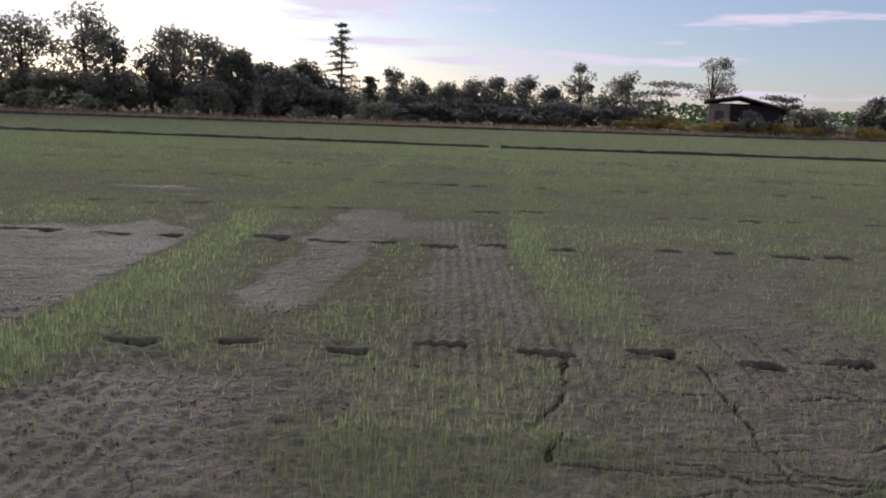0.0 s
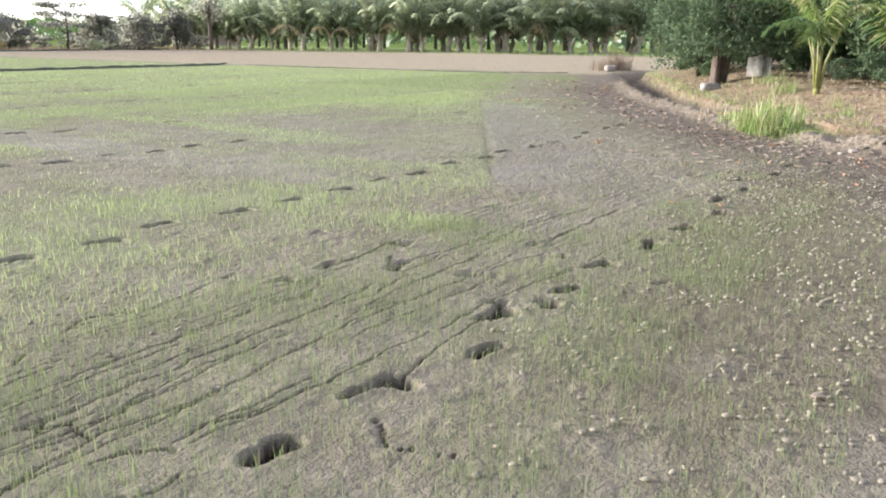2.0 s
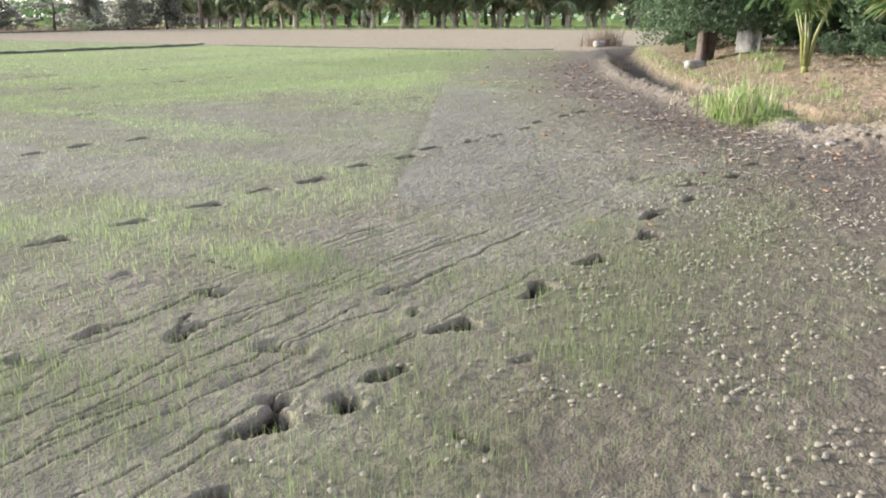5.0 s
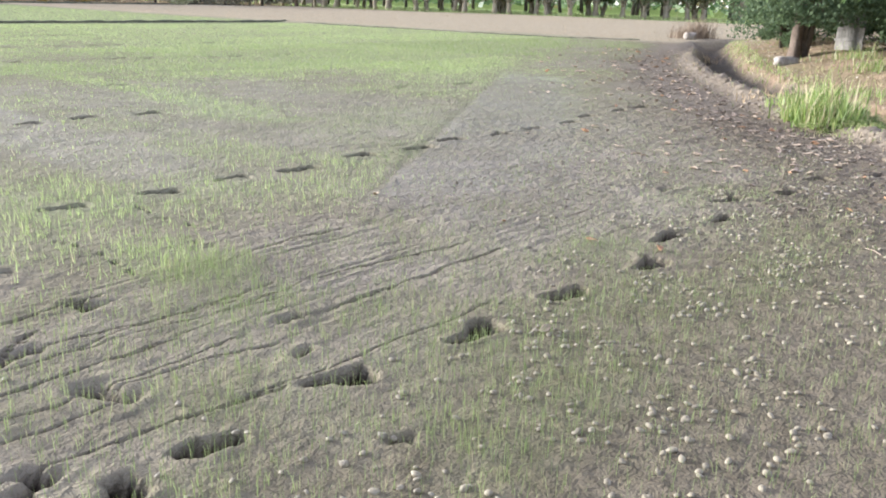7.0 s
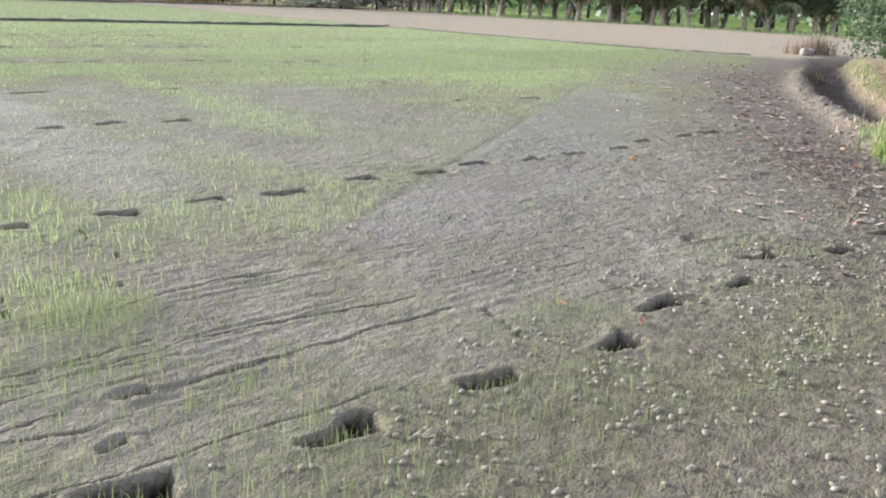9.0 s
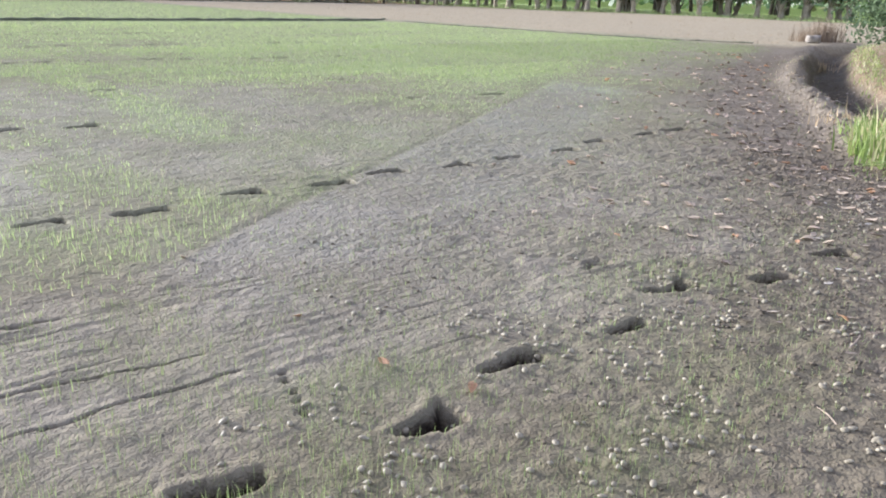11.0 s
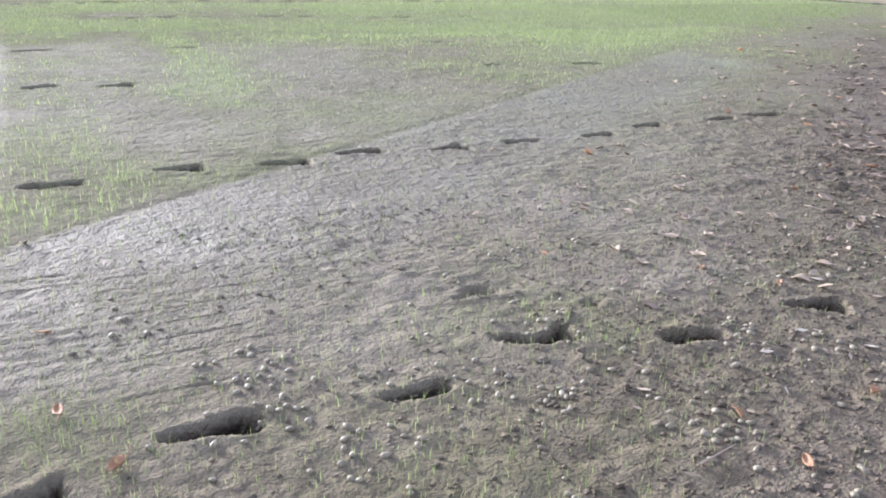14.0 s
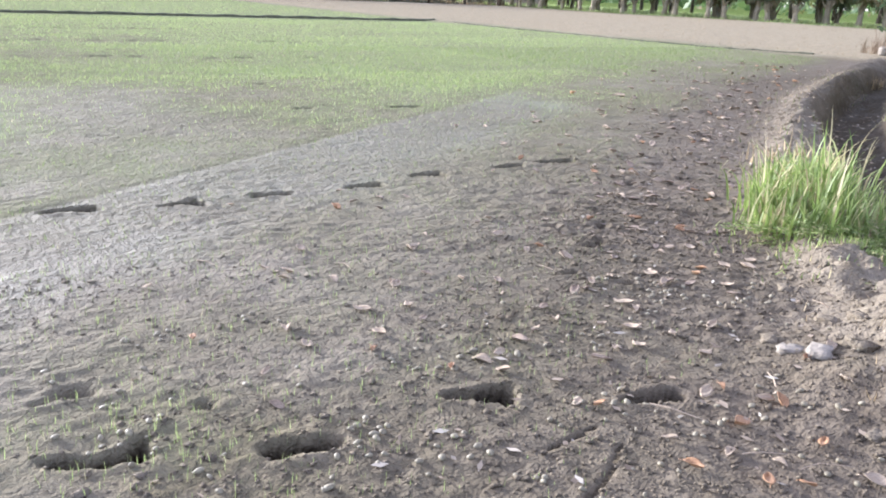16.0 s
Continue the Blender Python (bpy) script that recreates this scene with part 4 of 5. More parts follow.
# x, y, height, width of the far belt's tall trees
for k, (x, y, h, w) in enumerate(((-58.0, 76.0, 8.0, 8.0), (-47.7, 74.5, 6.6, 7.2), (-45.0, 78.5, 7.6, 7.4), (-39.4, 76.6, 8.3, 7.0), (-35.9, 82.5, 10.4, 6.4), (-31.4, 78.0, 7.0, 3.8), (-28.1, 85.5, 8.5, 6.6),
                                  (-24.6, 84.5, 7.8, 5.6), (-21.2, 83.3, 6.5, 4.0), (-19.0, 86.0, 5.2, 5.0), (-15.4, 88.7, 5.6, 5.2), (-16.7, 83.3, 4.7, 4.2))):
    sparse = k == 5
    t = broadleaf("tree", h, w * 1.15, 200 + k, HAZED_LEAF, 50, 1700 if sparse else 3500, 0.44, 0.05, gaps=0.5 if sparse else 0)
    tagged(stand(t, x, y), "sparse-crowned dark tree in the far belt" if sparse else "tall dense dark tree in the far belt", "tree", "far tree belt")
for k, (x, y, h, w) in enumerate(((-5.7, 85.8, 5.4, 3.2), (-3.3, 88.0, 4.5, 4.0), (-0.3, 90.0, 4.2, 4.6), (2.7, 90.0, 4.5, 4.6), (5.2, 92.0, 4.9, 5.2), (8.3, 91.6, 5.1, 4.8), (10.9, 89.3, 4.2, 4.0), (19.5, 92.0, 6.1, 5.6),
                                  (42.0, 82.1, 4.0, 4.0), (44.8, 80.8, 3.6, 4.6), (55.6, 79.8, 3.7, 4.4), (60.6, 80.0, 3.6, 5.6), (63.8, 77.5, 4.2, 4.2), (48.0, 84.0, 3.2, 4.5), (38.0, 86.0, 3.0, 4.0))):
    t = broadleaf("tree", h, w, 230 + k, HAZED_LEAF, 36, 2500, 0.36, 0.04)
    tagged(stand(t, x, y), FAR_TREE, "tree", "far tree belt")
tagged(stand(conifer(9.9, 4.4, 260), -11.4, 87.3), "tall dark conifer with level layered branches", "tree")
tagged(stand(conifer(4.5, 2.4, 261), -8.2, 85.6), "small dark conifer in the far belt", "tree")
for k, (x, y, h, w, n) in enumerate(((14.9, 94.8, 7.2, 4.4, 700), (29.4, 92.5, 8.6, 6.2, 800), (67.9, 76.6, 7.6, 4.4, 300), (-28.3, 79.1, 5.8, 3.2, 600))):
    t = broadleaf("tree", h, w, 270 + k, HAZED_LEAF, 26, int(n * (5.0 if k == 2 else 2.2)), 0.3, 0.42, PALE_BARK if k == 2 else BARK, 0.5)
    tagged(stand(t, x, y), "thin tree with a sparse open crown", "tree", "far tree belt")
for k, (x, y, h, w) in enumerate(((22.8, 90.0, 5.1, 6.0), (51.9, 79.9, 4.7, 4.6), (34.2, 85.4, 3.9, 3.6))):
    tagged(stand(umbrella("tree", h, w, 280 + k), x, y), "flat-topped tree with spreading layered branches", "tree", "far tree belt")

DARK_SHRUBS = [shrub_mesh(300 + k, HAZED_LEAF) for k in range(3)] + [shrub_mesh(304, HAZED_LEAF)]
YELLOW_SHRUBS = [shrub_mesh(310 + k, YELLOW_LEAF, 500) for k in range(2)]
PALE_CLUMPS = [shrub_mesh(320 + k, PLUME, 260, 0.9, 0.12) for k in range(2)]
NEAR_SHRUBS = [shrub_mesh(330 + k, m, 2600, 0.16) for k, m in enumerate((NEAR_LEAF, NEAR_LEAF, MID_LEAF))]


def shrub(meshes, x, y, w, h, label, group="shrubs"):
    ob = new("shrub", meshes[int(r7.integers(len(meshes)))])
    ob.matrix_basis = pose(x, y, ground_z(x, y) - 0.05, 0, 0, r7.uniform(0, 360)) @ Matrix.Diagonal((w, w, h, 1))
    return tagged(ob, label, "shrub", group)


x = -62.0
while x < 23:
    y = 76 + 0.14 * (x + 40) + r7.normal(0, 1.2)
    tall = 3.4 if x < -12 else 2.5
    shrub(DARK_SHRUBS, x, y + 2, r7.uniform(3.6, 5.2), r7.uniform(0.8, 1.25) * tall, "dense dark green shrub under the far trees", "far shrubs")
    shrub(DARK_SHRUBS, x + 1.2, y + 7, r7.uniform(4.0, 5.6), r7.uniform(0.9, 1.3) * tall * 1.15, "dense dark green shrub under the far trees", "far shrubs")
    x += 2.5
for x in np.arange(34.0, 70.0, 3.2):
    shrub(DARK_SHRUBS, x, 88 - 0.15 * (x - 34) + r7.normal(0, 1), r7.uniform(3.6, 5.0), r7.uniform(1.6, 2.6), "low dark green shrub along the far hedge", "far shrubs")
for x, y, w, h in ((19.8, 81.6, 3.4, 1.5), (22.4, 81.0, 2.8, 1.4), (24.6, 79.6, 2.6, 1.2), (17.0, 81.0, 2.4, 1.3), (33.5, 77.3, 3.2, 1.3), (37.8, 75.8, 2.6, 1.5), (35.6, 77.0, 2.0, 1.1), (26.6, 80.2, 3.2, 1.7), (29.0, 79.6, 2.8, 1.5), (31.6, 78.6, 3.2, 1.7), (21.0, 83.0, 3.6, 2.0), (40.2, 77.2, 2.8, 1.4), (42.6, 77.6, 2.4, 1.2)):
    shrub(YELLOW_SHRUBS, x, y, w, h, "yellow-leaved shrub beside the far field edge", "yellow shrubs")
for x, y, w, h in ((-18.2, 77.9, 1.6, 2.3), (-6.2, 79.8, 2.2, 2.2), (-8.0, 79.5, 1.8, 1.9), (-36.1, 71.4, 4.0, 2.2), (-32.0, 72.5, 3.0, 2.0), (-24.0, 75.0, 2.4, 1.8), (-14.0, 78.0, 2.0, 1.4), (27.0, 80.0, 1.2, 1.3), (52.8, 75.7, 3.0, 1.2)):
    shrub(PALE_CLUMPS, x, y, w, h, "pale tall grass clump beside the far field", "pale grass clumps")
shrub(DARK_SHRUBS, 30.3, 80.3, 4.0, 2.9, "dark rounded bush growing before the hut")
shrub(DARK_SHRUBS, 27.6, 80.0, 2.6, 1.7, "dark rounded bush growing before the hut")


# ---- grove of young coconut palms ----
def frond_mesh(seed, long, rise, droop, mat, leaflet=0.42, wide=0.035):
    """A feather palm frond: curved rib with hanging leaflets."""
    r = np.random.default_rng(seed)
    p, a, spine = Vector((0, 0, 0)), radians(rise), []
    n = 16
    for i in range(n + 1):
        spine.append(p.copy())
        p = p + Vector((math.cos(a), 0, math.sin(a))) * (long / n)
        a -= radians(droop / n) * (0.4 + 1.2 * i / n)
    verts, faces = tube(spine[::4], [0.02, 0.016, 0.012, 0.008, 0.004], 4)
    for i in range(3, n + 1):
        for side in (-1, 1):
            for s in (0.0, 0.5):
                q = spine[i].lerp(spine[i - 1], s)
                e = q + Vector((leaflet * 0.45, side * leaflet * r.uniform(0.6, 0.9), -leaflet * r.uniform(0.25, 0.8))) * (1.15 - 0.6 * i / n)
                o = len(verts)
                mid = q.lerp(e, 0.45) + Vector((0, 0, 0.05))
                verts += [q, mid + Vector((wide, 0, 0)), e, mid - Vector((wide, 0, 0))]
                faces.append((o, o + 1, o + 2, o + 3))
    return mesh_of("frond", verts, faces, mat)


GROVE_FRONDS = [frond_mesh(400 + k, L, a, d, PALM_LEAF, 0.72, 0.085) for k, (L, a, d) in enumerate(((4.6, 88, 75), (4.8, 80, 105), (4.6, 72, 120), (4.4, 62, 125), (4.2, 50, 120), (3.8, 36, 105)))]
DRY_FRONDS = [frond_mesh(410 + k, 3.0, a, d, FROND_DRY, 0.75, 0.11) for k, (a, d) in enumerate(((62, 150), (48, 130)))]


def grove_palm(seed):
    """A short rough stem with old leaf bases and a tall fountain of fronds."""
    r = np.random.default_rng(seed)
    palm = new("coconut_palm")
    h = r.uniform(0.75, 1.5)
    lean = r.normal(0, 0.12, 2)
    pieces = [tube([(0, 0, -0.1), (lean[0] * 0.3, lean[1] * 0.3, h * 0.3), (lean[0], lean[1], h)], [0.27, 0.17, 0.15], 9)]
    for k in range(7):
        a, t = k * 2.4 + r.normal(0, 0.3), r.uniform(0.25, 1.0)
        d = Vector((math.cos(a), math.sin(a), 0))
        b = Vector((lean[0] * t, lean[1] * t, h * t))
        pieces.append(tube([b + d * 0.08, b + d * 0.2 + Vector((0, 0, 0.25)), b + d * r.uniform(0.3, 0.5) + Vector((0, 0, r.uniform(0.4, 0.75)))], [0.07, 0.055, 0.025], 5))
    part("trunk", mesh_of("trunk", *joined(pieces), STEM, True), palm)
    top = Vector((lean[0], lean[1], h))
    for k in range(15):
        lift = int(min(4, abs(r.normal(0, 1.9))))
        m = Matrix.Translation(top - Vector((0, 0, 0.2 * r.random()))) @ pose(0, 0, 0, 0, 0, k * 137.5 + r.normal(0, 16)) @ Matrix.Scale(r.uniform(0.8, 1.12), 4)
        part("frond", GROVE_FRONDS[lift], palm, m=m)
    for k in range(int(r.integers(0, 3))):
        m = Matrix.Translation(top - Vector((0, 0, 0.05))) @ pose(0, 0, 0, 0, 0, r.uniform(0, 360)) @ Matrix.Scale(r.uniform(0.7, 1.1), 4)
        part("dry_frond", DRY_FRONDS[k % 2], palm, "withered yellow-brown hanging frond", m)
    return palm


palms = [grove_palm(420 + k) for k in range(8)]
for k, p in enumerate(palms):
    tagged(p, "young coconut palm with tall arching feathery fronds" if k % 2 else "young coconut palm with a stubby brown stem and withered fronds", "palm", "palm grove")
line = ((71.5, 93.0), (73.2, 76.0), (75.5, 62.0), (80.5, 47.0), (86.5, 34.5), (96.0, 24.0))
spots = []
for row in range(2):
    s = 0.0
    for (x0, y0), (x1, y1) in zip(line, line[1:]):
        d = math.hypot(x1 - x0, y1 - y0)
        while s < d:
            f = s / d
            spots.append((x0 + (x1 - x0) * f + 5.0 * row + r7.normal(0, 0.5), y0 + (y1 - y0) * f + 1.2 * row + r7.normal(0, 0.5), row))
            s += r7.uniform(1.9, 3.0) + 0.3 * row
        s -= d
for k, (x, y, row) in enumerate(spots):
    m = pose(x, y, ground_z(x, y), 0, 0, r7.uniform(0, 360)) @ Matrix.Scale(r7.uniform(1.1, 1.55) * (1 + 0.12 * row) * (1 + 0.12 * min(1, max(0, (80 - y) / 40))), 4)
    if k < len(palms):
        palms[k].matrix_basis = m
    else:
        copy_thing(palms[int(r7.integers(len(palms)))], pose(0, 0, 0)).matrix_basis = m
for k in range(24):
    f = k / 23
    x, y = 88 + 20 * f + r7.normal(0, 1.5), 93 - 58 * f + r7.normal(0, 1.5)
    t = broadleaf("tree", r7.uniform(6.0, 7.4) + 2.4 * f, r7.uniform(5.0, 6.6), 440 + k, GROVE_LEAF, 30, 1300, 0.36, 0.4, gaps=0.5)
    tagged(stand(t, x, y), "slender green tree rising behind the palm grove", "tree", "trees behind the grove")

# pale fence posts by the grove
for x, y, h in ((70.0, 84.5, 1.5), (71.6, 82.0, 1.7), (68.6, 87.0, 1.4), (72.4, 79.0, 1.6)):
    post = mesh_of("wooden_post", *tube([(0, 0, -0.1), (0.02, 0, h * 0.5), (0.05, 0.03, h)], [0.09, 0.08, 0.07], 7), PALE_BARK)
    tagged(stand(new("wooden_post", post), x, y), "pale weathered post standing by the grove", "post", "fence posts")


# ---- trees and things past the ditch ----
NEARER = 0.73


def inward(x, y):
    """The wood past the ditch stands on a raised strip close behind it; places are drawn towards the mid-walk camera to
    fit its view.
    """
    return 2.9 + (x - 2.9) * NEARER, -0.12 + (y + 0.12) * NEARER


def near_tree(x, y, h, w, seed, label, low=0.2, count=18000, bare=0.1):
    t = broadleaf("tree", h, w, seed, NEAR_LEAF, 70, int(count * 1.25), 0.165, low * 0.4, bare=bare, stems=4)
    tagged(stand(t, *inward(x, y), 0, NEARER), label, "tree", "trees past the ditch")


near_tree(41.0, 12.0, 7.5, 5.4, 500, "leafy dark green tree with several low limbs", 0.15, 20000, 0.35)
near_tree(35.0, 9.3, 7.0, 5.2, 501, "leafy green tree over a rough brown trunk", 0.3, 20000, 1.15)
near_tree(44.5, 8.5, 8.0, 7.0, 502, "tall dense green tree past the ditch", 0.12)
near_tree(38.5, 4.5, 7.5, 6.5, 503, "tall dense green tree past the ditch", 0.12)
near_tree(36.0, -0.5, 7.5, 7.0, 504, "tall dense green tree past the ditch", 0.1)
near_tree(35.0, -6.0, 7.5, 7.0, 506, "tall dense green tree past the ditch", 0.1)
for x, y, w, h in ((33.5, 3.2, 3.4, 3.6), (33.0, 0.6, 3.6, 3.8), (32.2, -2.2, 3.6, 3.6), (31.8, -5.0, 3.6, 3.4), (39.2, 6.0, 2.6, 2.0), (43.0, 11.0, 3.0, 2.6), (46.0, 13.5, 4.0, 3.4), (40.5, 3.5, 4.0, 3.2), (40.0, 0.5, 4.0, 3.2), (39.5, -3.0, 4.0, 3.2), (42.5, 6.5, 3.4, 2.8), (46.5, 10.0, 4.0, 3.0), (38.6, 7.6, 3.0, 3.2), (41.5, 8.6, 3.4, 3.4), (37.4, 4.6, 3.0, 3.0), (36.0, 2.6, 3.0, 3.2), (39.6, 10.4, 2.6, 2.4), (44.0, 13.0, 3.0, 2.6), (48.0, 13.2, 4.0, 2.6), (47.0, 11.5, 3.6, 2.6), (51.0, 13.0, 4.0, 3.0), (50.0, 10.5, 4.0, 3.0), (53.0, 14.5, 4.0, 2.8), (44.5, 10.8, 3.0, 2.2)):
    shrub(NEAR_SHRUBS, *inward(x, y), w * NEARER, h * NEARER, "dense leafy green bush past the ditch", "bushes past the ditch")
for x, y, w, h in ((30.2, 2.9, 1.6, 1.3), (29.4, 1.7, 1.5, 0.9), (30.4, 0.9, 1.3, 1.5), (28.9, -0.4, 1.5, 0.9), (29.6, -2.0, 1.6, 1.2), (31.0, 4.2, 1.2, 1.0), (39.5, 11.0, 1.4, 0.8)):
    shrub(NEAR_SHRUBS[1:], *inward(x, y), w * NEARER, h * NEARER, "low light green bush at the wood's edge", "bushes past the ditch")


def yellow_palm(x, y, seed, size=1.0):
    """A short yellow stem with arching feather fronds."""
    r = np.random.default_rng(seed)
    palm = new("palm")
    fronds = [frond_mesh(seed + k, 2.5, 88 - 9 * k, 80 + 12 * k, TUFT if k < 3 else MID_LEAF, 0.5, 0.05) for k in range(5)]
    part("stem", mesh_of("stem", *tube([(0, 0, -0.1), (0.02, 0, 0.4), (0.05, 0.02, 1.0), (0.04, 0.0, 1.5)], [0.12, 0.085, 0.07, 0.05], 10), YELLOW_STEM, True), palm, "smooth yellow-green stem")
    for k in range(6):
        a = k * 60 + r.normal(0, 10)
        d = Vector((math.cos(radians(a)), math.sin(radians(a)), 0))
        part("leaf_stalk", mesh_of("leaf_stalk", *tube([d * 0.07 + Vector((0, 0, 0.25)), d * 0.2 + Vector((0, 0, 1.1)), d * 0.5 + Vector((0, 0, 2.0))], [0.06, 0.04, 0.02], 6), YELLOW_STEM, True), palm, "yellow leaf stalk")
    for k in range(15):
        part("frond", fronds[k % 5], palm, m=Matrix.Translation((0.04, 0, 1.5 + 0.4 * r.random())) @ pose(0, 0, 0, 0, 0, k * 137.5 + r.normal(0, 12)) @ Matrix.Scale(r.uniform(0.8, 1.15), 4))
    stand(palm, x, y, 0, size)
    return tagged(palm, "young palm with a thick yellow stem and feathery fronds", "palm")


yellow_palm(*inward(27.9, 4.5), 520, 0.92 * NEARER)


def young_coconut(x, y, seed, size):
    r = np.random.default_rng(seed)
    palm = new("palm")
    part("trunk", mesh_of("trunk", *tube([(0, 0, -0.1), (0.06, 0, 0.5), (0.1, 0.05, 1.1)], [0.2, 0.14, 0.12], 9), BARK, True), palm)
    made = [frond_mesh(seed + k, 3.6, 82 - 16 * k, 95, MID_LEAF if k else TUFT, 0.7, 0.06) for k in range(3)]
    for k in range(11):
        part("frond", made[k % 3], palm, m=Matrix.Translation((0.1, 0.05, 1.05)) @ pose(0, 0, 0, 0, 0, k * 137.5 + r.normal(0, 10)))
    dry = frond_mesh(seed + 9, 2.2, -20, 60, LEAF_ORANGE, 0.5, 0.06)
    part("dry_frond", dry, palm, "withered orange-brown hanging frond", Matrix.Translation((-0.9, 0.05, 2.6)) @ pose(0, 0, 0, 0, 0, 200) @ Matrix.Scale(0.45, 4))
    stand(palm, x, y, 0, size)
    return tagged(palm, "young coconut palm with long drooping fronds", "palm")


young_coconut(*inward(33.6, 5.6), 530, NEARER)
young_coconut(*inward(31.0, 2.6), 540, 1.15 * NEARER)


def rough_block(name, sx, sy, sz, seed, mat, wob=0.12, rounding=0.35, cuts=3):
    """A lumpy, rounded block resting on its base."""
    bm = bmesh.new()
    bmesh.ops.create_cube(bm, size=1)
    bmesh.ops.subdivide_edges(bm, edges=bm.edges[:], cuts=cuts, use_grid_fill=True)
    for v in bm.verts:
        c = v.co.copy()
        ball = c.normalized() * 0.58
        c = c.lerp(ball, rounding)
        n = noise.noise_vector(c * 3.1 + Vector((seed, seed * 2.0, 0)))
        c += n * wob
        v.co = Vector((c.x * sx, c.y * sy, max(0, c.z + 0.46) * sz))
    me = bpy.data.meshes.new(name)
    bm.to_mesh(me)
    bm.free()
    me.materials.append(mat)
    me.polygons.foreach_set("use_smooth", np.ones(len(me.polygons), bool))
    return me


tagged(stand(new("sack", rough_block("sack", 0.62, 0.36, 0.27, 3, WHITE_SACK, 0.1, 0.4)), *inward(33.0, 9.15), -50, 0.85), "dirty white filled sack lying on leaf litter", "sack")
tagged(stand(new("stone", rough_block("stone", 0.85, 0.5, 0.3, 5, PALE_STONE)), 37.9, 15.0, 25), "pale flat stone at the head of the ditch", "stone")
def gnarled(radii, h, seed):
    """A rough upright trunk: uneven rings, a ragged cut top."""
    r = np.random.default_rng(seed)
    k, n = 14, len(radii)
    lobes = r.uniform(0.82, 1.18, k)
    verts = []
    for i, rad in enumerate(radii):
        for j in range(k):
            a = math.tau * j / k + 0.05 * i
            q = rad * lobes[j] * r.uniform(0.92, 1.08)
            verts.append((math.cos(a) * q + 0.01 * i, math.sin(a) * q, -0.1 + (h + 0.1) * i / (n - 1) + (r.uniform(-0.07, 0.1) if i == n - 1 else 0)))
    faces = [(i * k + j, i * k + (j + 1) % k, (i + 1) * k + (j + 1) % k, (i + 1) * k + j) for i in range(n - 1) for j in range(k)]
    verts.append((0.07, 0, h - 0.08))
    faces += [((n - 1) * k + j, (n - 1) * k + (j + 1) % k, n * k) for j in range(k)]
    return verts, faces


stump = new("tree_stump")
part("trunk", mesh_of("trunk", *gnarled([0.27, 0.2, 0.165, 0.175, 0.15, 0.16, 0.14, 0.13, 0.12], 2.2, 7), PALE_BARK, True), stump)
part("side_shoot", mesh_of("side_shoot", *tube([(0.12, 0, 0.05), (0.34, 0.06, 0.5), (0.42, 0.1, 1.0)], [0.06, 0.045, 0.025], 7), PALE_BARK, True), stump)
tagged(stand(stump, *inward(34.8, 9.5), 0, 0.85), "tall rough brown tree stump with a side shoot", "stump")
shed = new("board_fence")
for k in range(9):
    h = 1.3 + 0.08 * math.sin(k * 2.3)
    part("board", mesh_of("board", *box(-1.0 + 0.225 * k, -0.012, -0.05, -0.79 + 0.225 * k, 0.012, h), BOARD), shed)
for z in (0.35, 1.05):
    part("rail", mesh_of("rail", *box(-1.05, 0.014, z, 1.05, 0.06, z + 0.07), BOARD), shed)
tagged(stand(shed, *inward(36.0, 8.1), 42, 0.68), "short grey weathered board fence under trees", "fence")


# ---- hut across the fields ----
def hut(x, y, turn):
    ob = new("hut")
    part("wall", mesh_of("wall", *box(-4.0, -0.1, -0.1, -1.6, 0.08, 2.35), PLASTER), ob, "pale plastered wall")
    part("wall", mesh_of("wall", *box(-4.12, 0.08, -0.1, -4.0, 4.2, 2.35), PLASTER), ob, "pale plastered wall")
    part("wall", mesh_of("wall", *box(-1.6, 1.2, -0.1, 4.2, 1.3, 2.3), DARK_WOOD), ob, "dark board wall")
    part("wall", mesh_of("wall", *box(-4.0, 4.2, -0.1, 4.2, 4.32, 2.45), DARK_WOOD), ob, "dark board wall")
    for px in (-1.5, 0.4, 2.3, 4.2):
        part("post", mesh_of("post", *tube([(px, -0.4, -0.1), (px, -0.4, 2.3 - 0.1 * px)], [0.07, 0.06], 6), DARK_WOOD), ob)
    window = part("window", mesh_of("window", *box(-3.3, -0.13, 0.9, -2.3, -0.103, 1.8), DARK_WOOD), ob, "dark shuttered window")
    for wx in (-3.34, -2.3):
        part("window_frame", mesh_of("window_frame", *box(wx, -0.16, 0.86, wx + 0.05, -0.103, 1.84), BOARD), window)
    for k in range(6):
        part("slat", mesh_of("slat", *box(-3.28, -0.15, 0.94 + 0.145 * k, -2.31, -0.133, 1.03 + 0.145 * k), BOARD), window)

    def sheet(x0, z0, x1, z1):
        v, f = [], []
        n = 40
        for i in range(n + 1):
            xx = x0 + (x1 - x0) * i / n
            zz = z0 + (z1 - z0) * i / n + 0.03 * (i % 2)
            v += [(xx, -0.9, zz), (xx, 4.8, zz - 0.2), (xx, 4.8, zz - 0.32), (xx, -0.9, zz - 0.12)]
            if i:
                o = 4 * (i - 1)
                f += [(o, o + 4, o + 5, o + 1), (o + 3, o + 2, o + 6, o + 7), (o, o + 3, o + 7, o + 4), (o + 1, o + 5, o + 6, o + 2)]
        return v, f

    part("roof", mesh_of("roof", *sheet(-4.7, 2.6, -0.4, 3.0), TIN), ob, "rusty corrugated tin roof")
    part("roof", mesh_of("roof", *sheet(-0.45, 2.98, 5.2, 2.1), TIN), ob, "sloping rusty tin roof")
    ob.matrix_basis = pose(x, y, ground_z(x, y), 0, 0, turn) @ Matrix.Diagonal((0.82, 0.9, 1.28, 1))
    return tagged(ob, "low hut with pale wall and rusty tin roof", "hut")


